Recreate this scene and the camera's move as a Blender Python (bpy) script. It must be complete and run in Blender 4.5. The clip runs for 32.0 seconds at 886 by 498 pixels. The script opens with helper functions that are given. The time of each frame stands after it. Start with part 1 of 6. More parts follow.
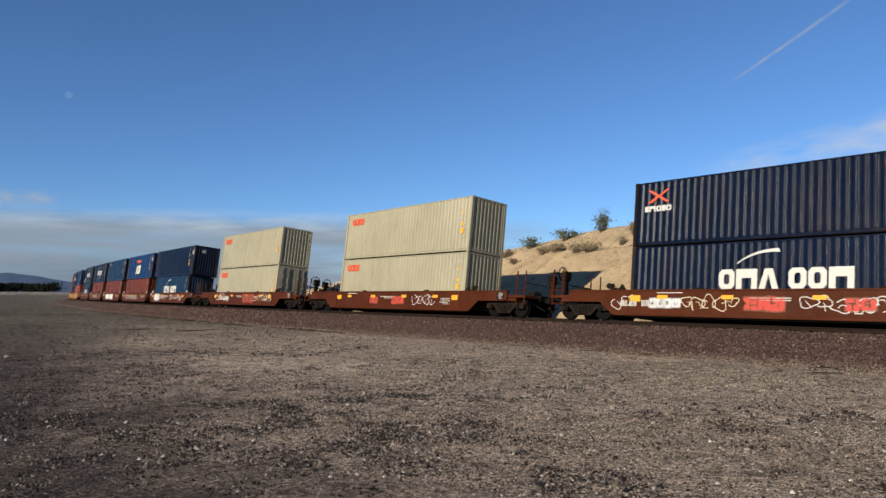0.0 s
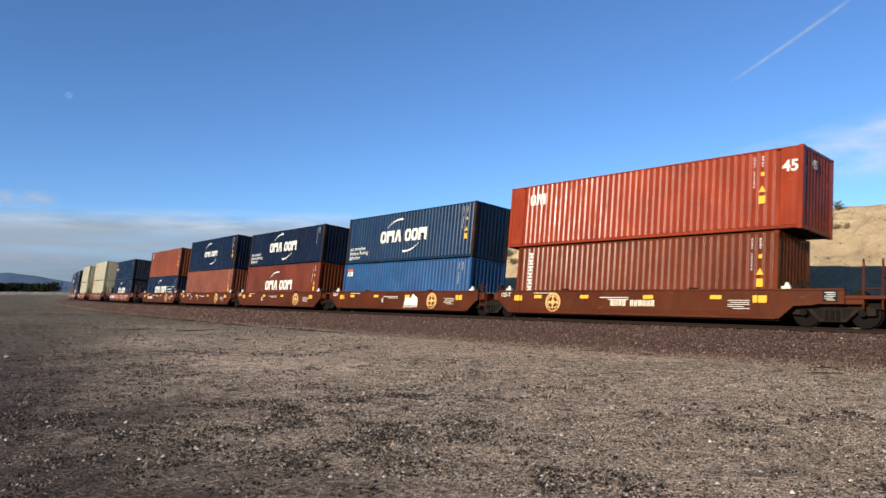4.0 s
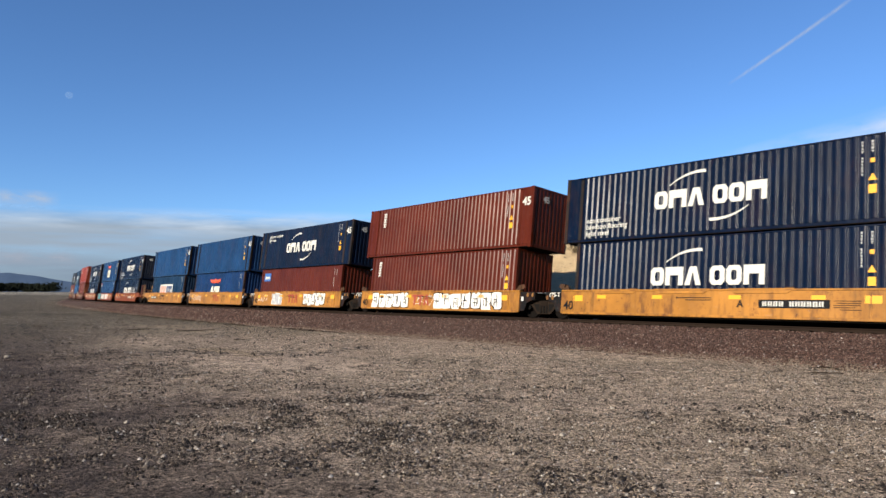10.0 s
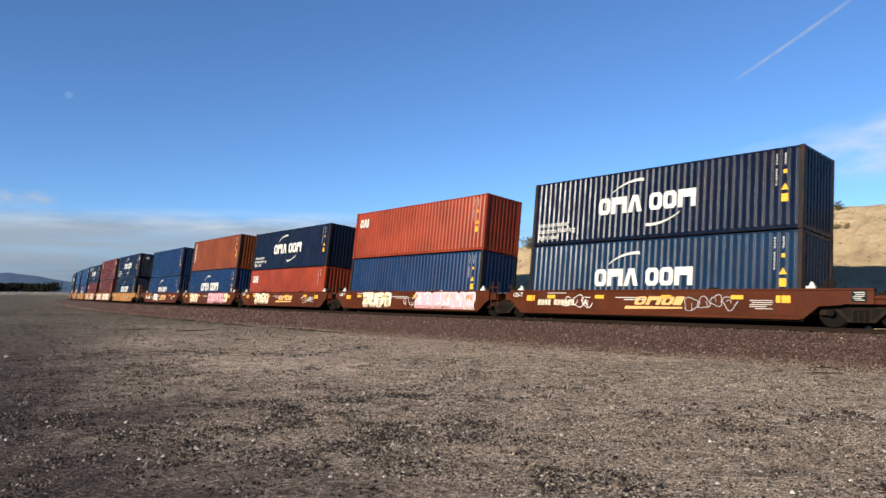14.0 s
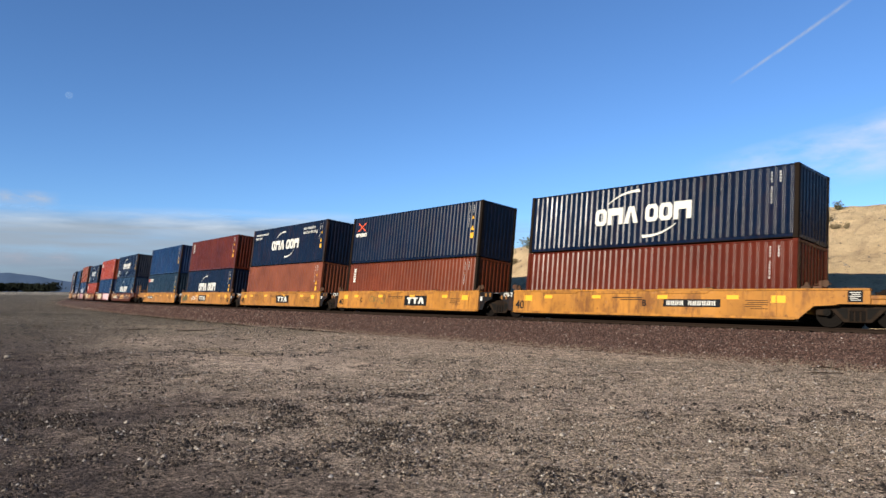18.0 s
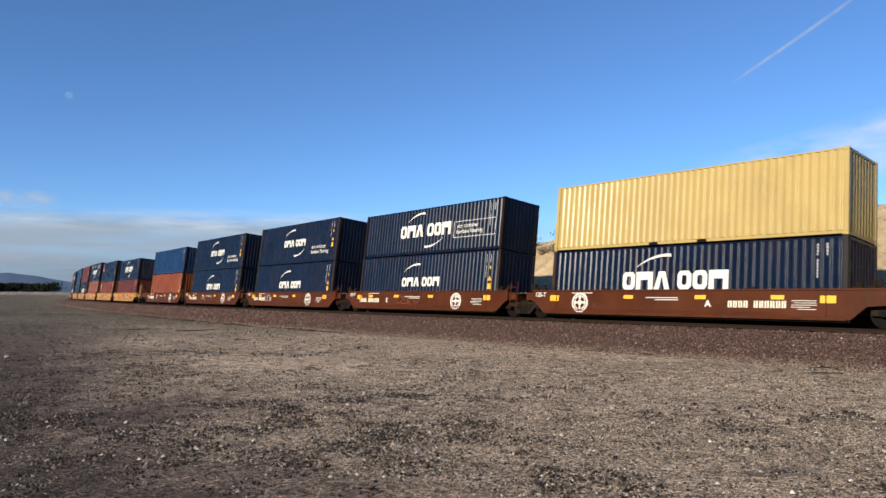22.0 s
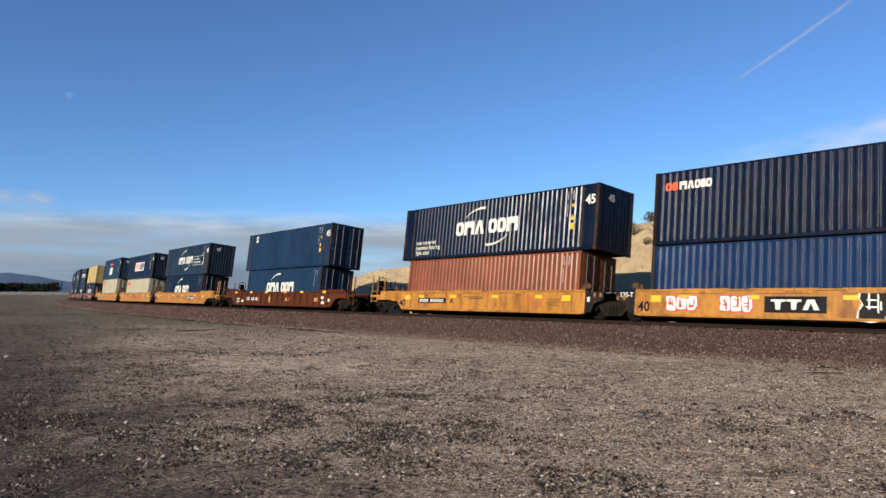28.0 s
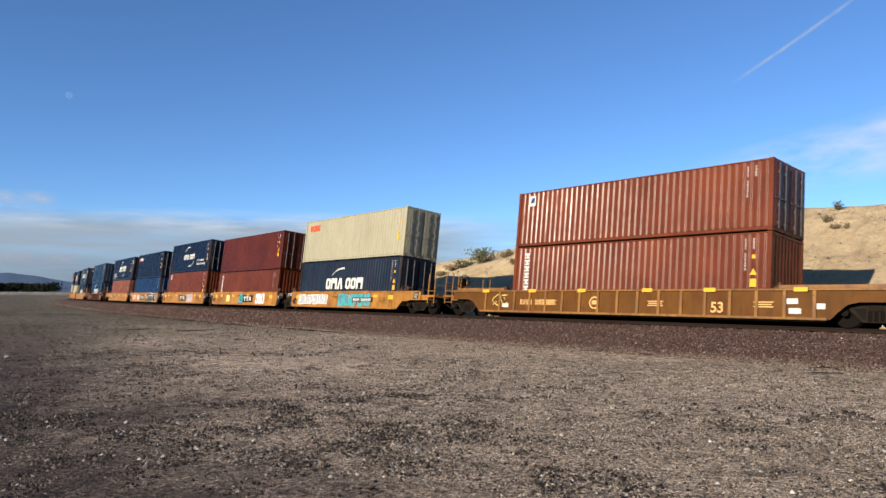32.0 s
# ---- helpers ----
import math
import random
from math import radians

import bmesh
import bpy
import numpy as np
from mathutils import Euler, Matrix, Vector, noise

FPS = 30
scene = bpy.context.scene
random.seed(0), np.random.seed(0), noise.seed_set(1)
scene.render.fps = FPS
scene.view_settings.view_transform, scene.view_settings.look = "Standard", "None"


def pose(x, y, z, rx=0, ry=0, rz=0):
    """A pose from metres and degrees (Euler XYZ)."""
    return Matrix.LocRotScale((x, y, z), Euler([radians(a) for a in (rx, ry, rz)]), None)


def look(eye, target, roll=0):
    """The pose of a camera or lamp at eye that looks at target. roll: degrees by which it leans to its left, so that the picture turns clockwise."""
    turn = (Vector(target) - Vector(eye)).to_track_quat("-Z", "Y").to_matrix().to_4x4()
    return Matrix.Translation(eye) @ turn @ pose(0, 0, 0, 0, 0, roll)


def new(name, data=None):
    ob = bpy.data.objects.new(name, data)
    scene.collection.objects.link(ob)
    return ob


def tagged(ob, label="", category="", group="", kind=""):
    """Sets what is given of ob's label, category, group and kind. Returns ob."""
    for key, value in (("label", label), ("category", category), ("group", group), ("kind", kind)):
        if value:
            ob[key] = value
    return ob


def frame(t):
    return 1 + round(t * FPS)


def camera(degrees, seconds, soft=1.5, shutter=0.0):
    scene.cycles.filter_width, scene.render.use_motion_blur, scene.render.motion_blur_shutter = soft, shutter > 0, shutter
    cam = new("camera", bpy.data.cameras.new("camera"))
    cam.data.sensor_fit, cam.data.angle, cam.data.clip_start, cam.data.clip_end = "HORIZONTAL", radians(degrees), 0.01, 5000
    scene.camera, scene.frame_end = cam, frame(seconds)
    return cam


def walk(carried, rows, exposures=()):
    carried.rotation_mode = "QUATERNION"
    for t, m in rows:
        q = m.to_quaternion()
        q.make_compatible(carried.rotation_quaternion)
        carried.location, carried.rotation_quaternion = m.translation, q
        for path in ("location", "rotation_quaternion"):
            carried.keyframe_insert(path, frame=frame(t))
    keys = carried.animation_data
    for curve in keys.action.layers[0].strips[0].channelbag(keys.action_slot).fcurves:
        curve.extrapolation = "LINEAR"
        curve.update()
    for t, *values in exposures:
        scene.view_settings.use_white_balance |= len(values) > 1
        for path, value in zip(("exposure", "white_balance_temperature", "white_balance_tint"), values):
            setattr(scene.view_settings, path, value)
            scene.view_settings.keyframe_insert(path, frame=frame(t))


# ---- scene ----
# ---------------------------------------------------------------- camera
EYE = (0.0, 0.0, 1.157)
YAW, PITCH, ROLL = 41.444, 3.608, 0.0
cam = camera(63.14, 32.0, soft=1.5, shutter=0.06)
_a, _b = radians(YAW), radians(PITCH)
AIM = (-math.cos(_a) * math.cos(_b), math.sin(_a) * math.cos(_b), math.sin(_b))
CAM_POSE = look(EYE, tuple(e + 50 * d for e, d in zip(EYE, AIM)), ROLL)
walk(cam, [(0.0, CAM_POSE), (32.0, CAM_POSE)], exposures=[(0.0, 0.70, 5950, 10), (1.0, 0.85, 5950, 10), (2.0, 0.95, 5950, 10), (4.0, 1.06, 5950, 10), (23.0, 1.07, 5950, 10), (24.8, 0.97, 5950, 10), (28.4, 0.98, 5950, 10), (31.0, 1.07, 5950, 10), (32.0, 1.07, 5950, 10)])

# ---------------------------------------------------------------- light
SUN_ELEVATION, SUN_SIDE = 19.0, 5.0      # degrees; SUN_SIDE: how far right of square to the track
world = bpy.data.worlds.new("sky")
scene.world = world
world.use_nodes = True
_nt = world.node_tree
_bg = _nt.nodes["Background"]
_sky = _nt.nodes.new("ShaderNodeTexSky")
_sky.sky_type = "NISHITA"
_sky.sun_disc = False
_sky.sun_elevation = radians(SUN_ELEVATION)
_sky.sun_rotation = radians(180.0 - SUN_SIDE)
_sky.altitude = 2200
_sky.air_density = 1.0
_sky.dust_density = 0.15
_sky.ozone_density = 5.0
_nt.links.new(_sky.outputs[0], _bg.inputs[0])
_bg.inputs[1].default_value = 0.071
sun = new("sun", bpy.data.lights.new("sun", "SUN"))
sun.data.energy = 4.9
sun.data.angle = radians(0.55)
sun.data.color = (1.0, 0.86, 0.66)
_se, _ss = radians(SUN_ELEVATION), radians(SUN_SIDE)
SUN_FROM = Vector((math.sin(_ss) * math.cos(_se), -math.cos(_ss) * math.cos(_se), math.sin(_se)))
sun.matrix_world = look(tuple(SUN_FROM * 60), (0, 0, 0))

# ---------------------------------------------------------------- the line of the track
CURVE, FOOT, CANT = 0.0013775, 25.506, 6.77
V0, ACC = 22.5205, -0.119925


def run(t):
    """How far the train has gone by t seconds."""
    return V0 * t + ACC * t * t / 2


EASE, CURVE_FAR = 80.0, 0.80 * CURVE      # the bend eases off beyond EASE


def along(s):
    """A point of the centre line and the heading there; s grows to the west, away from the camera."""
    a = CURVE * min(s, EASE)
    x, y = -math.sin(a) / CURVE, FOOT + (1 - math.cos(a)) / CURVE
    if s > EASE:
        b = a + CURVE_FAR * (s - EASE)
        x -= (math.sin(b) - math.sin(a)) / CURVE_FAR
        y += (math.cos(a) - math.cos(b)) / CURVE_FAR
        a = b
    return Vector((x, y, 0)), a


def on_track(s, tilt=CANT):
    p, a = along(s)
    return Matrix.Translation(p) @ Matrix.Rotation(math.pi - a, 4, "Z") @ Matrix.Rotation(radians(tilt), 4, "X")


# ---------------------------------------------------------------- materials
FLAT_LEVEL = -0.9


def nodes(name, rough=0.7, metal=0.0, spec=0.4):
    m = bpy.data.materials.new(name)
    m.use_nodes = True
    nt = m.node_tree
    b = nt.nodes["Principled BSDF"]
    b.inputs["Roughness"].default_value = rough
    b.inputs["Metallic"].default_value = metal
    b.inputs["Specular IOR Level"].default_value = spec
    return m, nt, b


def add(nt, kind, **inputs):
    n = nt.nodes.new(kind)
    for k, v in inputs.items():
        n.inputs[k.replace("_", " ")].default_value = v
    return n


def ramp(nt, src, stops):
    r = nt.nodes.new("ShaderNodeValToRGB")
    e = r.color_ramp.elements
    while len(e) < len(stops):
        e.new(0.5)
    for el, (pos, col) in zip(e, stops):
        el.position = pos
        el.color = (*col, 1) if len(col) == 3 else col
    nt.links.new(src, r.inputs[0])
    return r.outputs[0]


def mixc(nt, fac, a, b, mode="MIX"):
    n = nt.nodes.new("ShaderNodeMix")
    n.data_type, n.blend_type = "RGBA", mode
    for sock, val in ((n.inputs[0], fac), (n.inputs[6], a), (n.inputs[7], b)):
        if isinstance(val, bpy.types.NodeSocket):
            nt.links.new(val, sock)
        elif isinstance(val, (int, float)):
            sock.default_value = val
        else:
            sock.default_value = (*val, 1)
    return n.outputs[2]


def bump(nt, b, src, strength, distance):
    n = nt.nodes.new("ShaderNodeBump")
    n.inputs["Strength"].default_value = strength
    n.inputs["Distance"].default_value = distance
    nt.links.new(src, n.inputs["Height"])
    nt.links.new(n.outputs[0], b.inputs["Normal"])


def noise_tex(nt, scale, detail=4.0, rough=0.55, coord="Object", stretch=None, each=False):
    """each: every object has its own stretch of the pattern."""
    tc = nt.nodes.new("ShaderNodeTexCoord")
    src = tc.outputs[coord]
    if each:
        oi = nt.nodes.new("ShaderNodeObjectInfo")
        ad = nt.nodes.new("ShaderNodeVectorMath")
        ad.operation = "MULTIPLY_ADD"
        nt.links.new(oi.outputs["Random"], ad.inputs[0])
        ad.inputs[1].default_value = (173.0, 91.0, 57.0)
        nt.links.new(src, ad.inputs[2])
        src = ad.outputs[0]
    if stretch:
        mp = nt.nodes.new("ShaderNodeMapping")
        mp.inputs["Scale"].default_value = stretch
        nt.links.new(src, mp.inputs[0])
        src = mp.outputs[0]
    n = add(nt, "ShaderNodeTexNoise", Scale=scale, Detail=detail, Roughness=rough)
    nt.links.new(src, n.inputs["Vector"])
    return n.outputs["Fac"]


def paint(name, col, rough=0.26, wear=0.3, rust=(0.050, 0.018, 0.008), spec=0.095, fade=0.25, stain=0.08):
    """Weathered paint on steel: faded patches, vertical dirt runs, rust bleeding down, scuffs and chips."""
    m, nt, b = nodes(name, rough, 0.0, spec)

    def layer(base, src, stops, amount, colour):
        k = nt.nodes.new("ShaderNodeMath")
        k.operation = "MULTIPLY"
        nt.links.new(ramp(nt, src, stops), k.inputs[0])
        k.inputs[1].default_value = amount
        return mixc(nt, k.outputs[0], base, colour)
    black, white = (0, 0, 0), (1, 1, 1)
    light = tuple(min(1, c * (1 + fade) + 0.004 * fade) for c in col)
    dark = tuple(c * (1 - fade) for c in col)
    chalk = tuple(c * 0.9 + 0.05 * sum(col) + 0.001 for c in col)
    c = mixc(nt, ramp(nt, noise_tex(nt, 0.55, 4, each=True), [(0.3, black), (0.7, white)]), dark, light)
    c = layer(c, noise_tex(nt, 0.9, 7, 0.7, each=True), [(0.50, black), (0.62, white)], 0.55 * fade * 2, chalk)
    c = layer(c, noise_tex(nt, 5.0, 5, 0.6, stretch=(1, 1, 0.09), each=True), [(0.52, black), (0.75, white)], 0.55 * wear, (0.020, 0.015, 0.011))
    c = layer(c, noise_tex(nt, 1.7, 8, 0.72, stretch=(1, 1, 0.38), each=True), [(0.505, black), (0.62, white)], stain, tuple(q * 1.25 for q in rust))
    c = layer(c, noise_tex(nt, 2.4, 9, 0.85, stretch=(0.7, 0.7, 1.8), each=True), [(0.61, black), (0.645, white)], 0.5 * wear, tuple(min(1.0, q * 0.5 + 0.11) for q in col))
    c = layer(c, noise_tex(nt, 6.0, 8, 0.78, each=True), [(0.605, black), (0.64, white)], wear, rust)
    nt.links.new(c, b.inputs["Base Color"])
    gloss = ramp(nt, noise_tex(nt, 2.1, 6, 0.7, stretch=(1, 1, 0.3), each=True), [(0.30, (rough - 0.05,) * 3), (0.55, (rough + 0.04,) * 3), (0.75, (rough + 0.20,) * 3)])
    nt.links.new(gloss, b.inputs["Roughness"])
    bump(nt, b, noise_tex(nt, 1.1, 4, each=True), 0.14, 0.03)
    return m


def plain(name, col, rough=0.6, metal=0.0, vary=0.2, scale=6.0, bumpy=0.1):
    m, nt, b = nodes(name, rough, metal, 0.06 if max(col) < 0.05 else 0.3)
    c = mixc(nt, noise_tex(nt, scale, 4), tuple(x * (1 - vary) for x in col), tuple(min(1, x * (1 + vary)) for x in col))
    nt.links.new(c, b.inputs["Base Color"])
    if bumpy:
        bump(nt, b, noise_tex(nt, scale * 6, 4), bumpy, 0.01)
    return m


NAVY, BLUE, SKYB, STEELB = (0.0011, 0.0044, 0.0145), (0.0034, 0.0150, 0.0475), (0.0106, 0.0413, 0.106), (0.00376, 0.015, 0.0363)
SLATE, CREAM, SAND, ORANGE = (0.0054, 0.0136, 0.0240), (0.236, 0.214, 0.142), (0.257, 0.188, 0.0658), (0.113, 0.0251, 0.00438)
RUST, RED, MAROON, SALMON, COBALT = (0.0783, 0.0157, 0.00376), (0.153, 0.0213, 0.00626), (0.0539, 0.00846, 0.00251), (0.113, 0.0326, 0.0138), (0.004, 0.0178, 0.0609)
TERRACOTTA = (0.094, 0.0235, 0.0095)
AZURE = (0.0062, 0.0255, 0.0720)
INK = (0.00609, 0.0104, 0.0196)
PAINTS = {}


def paint_of(key, col, **kw):
    if key not in PAINTS:
        PAINTS[key] = paint("paint_" + key, col, **kw)
    return PAINTS[key]


BOX = {
    "navy": paint_of("navy", NAVY), "blue": paint_of("blue", BLUE), "skyblue": paint_of("skyblue", SKYB),
    "steelblue": paint_of("steelblue", STEELB), "slate": paint_of("slate", SLATE), "cream": paint_of("cream", CREAM, fade=0.08, wear=0.3),
    "sand": paint_of("sand", SAND, fade=0.06, wear=0.15), "orange": paint_of("orange", ORANGE), "rust": paint_of("rust", RUST),
    "red": paint_of("red", RED), "maroon": paint_of("maroon", MAROON), "salmon": paint_of("salmon", SALMON), "cobalt": paint_of("cobalt", COBALT), "ink": paint_of("ink", INK), "azure": paint_of("azure", AZURE), "terracotta": paint_of("terracotta", TERRACOTTA),
}
CAR = {
    "brown": paint_of("brown", (0.048, 0.0108, 0.0026), rough=0.5, spec=0.06, wear=0.8, stain=0.3), "oxide": paint_of("oxide", (0.122, 0.0285, 0.0062), rough=0.5, spec=0.08, wear=0.8, stain=0.35),
    "yellow": paint_of("yellow", (0.245, 0.106, 0.0155), rough=0.45, spec=0.15, wear=1.0, stain=0.6), "ochre": paint_of("ochre", (0.157, 0.0679, 0.00957), rough=0.55, spec=0.3, wear=1.0, stain=0.6),
    "dull": paint_of("dull", (0.080, 0.0315, 0.0050), rough=0.6, spec=0.08, wear=0.8, stain=0.6, rust=(0.050, 0.016, 0.004)),
    "worn": paint_of("worn", (0.0376, 0.0163, 0.00501), rough=0.6, spec=0.2, wear=1.0, stain=0.8),
    "plum": paint_of("plum", (0.043, 0.0108, 0.0027), rough=0.5, spec=0.06, wear=0.6, stain=0.25),
}
STEEL_DARK = plain("dark_steel", (0.00501, 0.00438, 0.00376), 0.75)
GRIME = plain("grime", (0.00914, 0.00609, 0.00418), 0.85)
WHEEL = plain("wheel_steel", (0.00376, 0.00282, 0.00219), 0.75)
DUSTY = plain("dusty_cast_steel", (0.0135, 0.00914, 0.00626), 0.9, vary=0.5)
RAIL = plain("rail_steel", (0.0138, 0.00877, 0.00626), 0.8)
RAIL_TOP = plain("rail_head", (0.282, 0.269, 0.251), 0.25, 1.0)
TIE = plain("creosoted_timber", (0.0174, 0.0122, 0.0087), 0.95)
WHITE = plain("white_vinyl", (0.409, 0.396, 0.352), 0.5, vary=0.10)
VIVID = plain("orange_red_vinyl", (0.47, 0.0626, 0.0188), 0.5, vary=0.08)
BLACK = plain("black_vinyl", (0.00752, 0.00752, 0.00814), 0.5)
REFLECT = plain("yellow_reflector", (0.532, 0.263, 0.0125), 0.35, vary=0.1)
SEAL = plain("galvanised_steel", (0.074, 0.074, 0.074), 0.55, 0.3)


def patch_mask(nt, centre, size, ragged):
    """An uneven patch of another soil on the ground."""
    tc = nt.nodes.new("ShaderNodeTexCoord")
    mp = nt.nodes.new("ShaderNodeMapping")
    mp.vector_type = "TEXTURE"
    mp.inputs["Location"].default_value = (*centre, FLAT_LEVEL)
    mp.inputs["Scale"].default_value = (*size, 1e3)
    nt.links.new(tc.outputs["Object"], mp.inputs[0])
    ln = nt.nodes.new("ShaderNodeVectorMath")
    ln.operation = "LENGTH"
    nt.links.new(mp.outputs[0], ln.inputs[0])
    ad = nt.nodes.new("ShaderNodeMath")
    ad.operation = "MULTIPLY_ADD"
    nt.links.new(noise_tex(nt, 0.7, 6, 0.7), ad.inputs[0])
    ad.inputs[1].default_value = ragged * 2
    nt.links.new(ln.outputs["Value"], ad.inputs[2])
    return ramp(nt, ad.outputs[0], [(0.62 + ragged * 0.5, (1, 1, 1)), (min(0.99, 0.95 + ragged * 0.5), (0, 0, 0))])


def far_soil_and_shade(nt):
    """Greyer stony ground farther west along the track, with the stones' shaded sides put into its tone."""
    tc = nt.nodes.new("ShaderNodeTexCoord")
    dt = nt.nodes.new("ShaderNodeVectorMath")
    dt.operation = "DOT_PRODUCT"
    dt.inputs[1].default_value = (-0.0125, 0.0, 0.0)
    nt.links.new(tc.outputs["Object"], dt.inputs[0])
    ad = nt.nodes.new("ShaderNodeMath")
    ad.operation = "MULTIPLY_ADD"
    nt.links.new(noise_tex(nt, 0.12, 7, 0.75), ad.inputs[0])
    ad.inputs[1].default_value = 0.45
    nt.links.new(dt.outputs["Value"], ad.inputs[2])
    return ramp(nt, ad.outputs[0], [(0.52, (0, 0, 0)), (0.90, (0.92, 0.92, 0.92))])


def far_field(nt):
    """A pale bare field far to the west."""
    tc = nt.nodes.new("ShaderNodeTexCoord")
    dt = nt.nodes.new("ShaderNodeVectorMath")
    dt.operation = "DOT_PRODUCT"
    dt.inputs[1].default_value = (-0.001, 0.0, 0.0)
    nt.links.new(tc.outputs["Object"], dt.inputs[0])
    return ramp(nt, dt.outputs["Value"], [(0.40, (0, 0, 0)), (0.46, (1, 1, 1))])


def soil_and_corner_falloff(nt):
    """Dark loose soil gives way to pale gravel towards the track, along a ragged line; its dark side also holds the
    lens's corner falloff.
    """
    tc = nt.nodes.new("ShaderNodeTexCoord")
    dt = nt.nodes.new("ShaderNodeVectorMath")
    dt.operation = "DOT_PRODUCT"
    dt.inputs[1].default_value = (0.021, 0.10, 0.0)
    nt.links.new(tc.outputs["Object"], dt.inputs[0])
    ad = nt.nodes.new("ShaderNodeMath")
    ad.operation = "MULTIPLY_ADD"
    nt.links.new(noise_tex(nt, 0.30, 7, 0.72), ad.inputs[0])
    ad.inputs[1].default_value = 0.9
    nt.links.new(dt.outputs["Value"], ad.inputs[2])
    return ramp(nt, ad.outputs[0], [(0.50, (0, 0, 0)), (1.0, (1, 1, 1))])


def ground_material():
    m, nt, b = nodes("gravelly_dirt", 0.95, 0, 0.1)
    base = mixc(nt, ramp(nt, noise_tex(nt, 0.16, 5, 0.6), [(0.35, (0, 0, 0)), (0.65, (1, 1, 1))]), (0.385, 0.297, 0.216), (0.488, 0.379, 0.278))
    base = mixc(nt, ramp(nt, noise_tex(nt, 0.33, 6, 0.7, stretch=(0.5, 1.2, 1)), [(0.48, (0, 0, 0)), (0.62, (0.7, 0.7, 0.7))]), base, (0.313, 0.242, 0.182))
    # dark soil, deepened further to paint the lens falloff at the view's left corner
    base = mixc(nt, soil_and_corner_falloff(nt), (0.0824, 0.0626, 0.0509), base)
    base = mixc(nt, patch_mask(nt, (-25.0, 11.5), (9.0, 2.0), 0.7), base, (0.413, 0.31, 0.201))
    far = far_soil_and_shade(nt)
    # grey soil colour, taken darker to paint the shaded sides of its stones
    base = mixc(nt, far, base, (0.122, 0.103, 0.0796))
    base = mixc(nt, far_field(nt), base, (0.31, 0.275, 0.233))
    tufts = ramp(nt, noise_tex(nt, 0.10, 9, 0.80, stretch=(0.45, 1.0, 1)), [(0.40, (0.50, 0.52, 0.46)), (0.50, (0.95, 0.97, 0.90)), (0.66, (1.35, 1.32, 1.20))])
    base = mixc(nt, far, base, tufts, "MULTIPLY")
    clump = ramp(nt, noise_tex(nt, 1.9, 9, 0.80), [(0.49, (0, 0, 0)), (0.62, (0.6, 0.6, 0.6))])
    base = mixc(nt, clump, base, (0.141, 0.106, 0.0819))
    crumb = ramp(nt, noise_tex(nt, 2.6, 8, 0.80), [(0.40, (0.34, 0.33, 0.33)), (0.47, (0.86, 0.86, 0.86)), (0.54, (1.02, 1.02, 1.02)), (0.62, (1.22, 1.21, 1.20))])
    base = mixc(nt, 1.0, base, crumb, "MULTIPLY")
    fleck = ramp(nt, noise_tex(nt, 14.0, 6, 0.80), [(0.405, (0.18, 0.18, 0.18)), (0.455, (0.80, 0.80, 0.80)), (0.54, (1.05, 1.05, 1.05)), (0.61, (1.95, 1.92, 1.88))])
    base = mixc(nt, 1.0, base, fleck, "MULTIPLY")
    grit = ramp(nt, noise_tex(nt, 40, 3, 0.7), [(0.37, (0.20, 0.20, 0.20)), (0.45, (0.80, 0.80, 0.80)), (0.55, (1.05, 1.05, 1.05)), (0.64, (2.0, 1.96, 1.90))])
    c = mixc(nt, 1.0, base, grit, "MULTIPLY")
    nt.links.new(c, b.inputs["Base Color"])
    bump(nt, b, noise_tex(nt, 9, 9, 0.85), 1.0, 0.05)
    return m


def stone_material(name, stops):
    """Loose stones: each piece its own shade."""
    m, nt, b = nodes(name, 0.9, 0, 0.2)
    g = nt.nodes.new("ShaderNodeNewGeometry")
    c = ramp(nt, g.outputs["Random Per Island"], stops)
    c = mixc(nt, 0.35, c, mixc(nt, noise_tex(nt, 40, 3), (0.05, 0.04, 0.035), (0.5, 0.46, 0.4)), "OVERLAY")
    nt.links.new(c, b.inputs["Base Color"])
    return m


def ballast_material():
    m, nt, b = nodes("ballast_rock", 0.9, 0, 0.2)
    v = nt.nodes.new("ShaderNodeTexVoronoi")
    v.inputs["Scale"].default_value = 16
    tc = nt.nodes.new("ShaderNodeTexCoord")
    nt.links.new(tc.outputs["Object"], v.inputs["Vector"])
    c = ramp(nt, v.outputs["Color"], [(0.1, (0.014, 0.008, 0.0065)), (0.5, (0.050, 0.028, 0.0215)), (0.9, (0.112, 0.071, 0.056))])
    sp = nt.nodes.new("ShaderNodeSeparateXYZ")
    nt.links.new(tc.outputs["Object"], sp.inputs[0])
    ad = nt.nodes.new("ShaderNodeMath")
    ad.operation = "MULTIPLY_ADD"
    nt.links.new(noise_tex(nt, 1.4, 8, 0.8), ad.inputs[0])
    ad.inputs[1].default_value = 0.55
    nt.links.new(sp.outputs[2], ad.inputs[2])
    toe = ramp(nt, ad.outputs[0], [(-0.60 + 1.0, (1, 1, 1)), (-0.42 + 1.0, (0, 0, 0))])
    up = nt.nodes.new("ShaderNodeMath")
    up.operation = "ADD"
    nt.links.new(ad.outputs[0], up.inputs[0])
    up.inputs[1].default_value = 1.0
    nt.links.new(up.outputs[0], toe.node.inputs[0])
    c = mixc(nt, toe, c, (0.16, 0.124, 0.090))
    nt.links.new(c, b.inputs["Base Color"])
    bump(nt, b, v.outputs["Distance"], 1.0, 0.06)
    return m


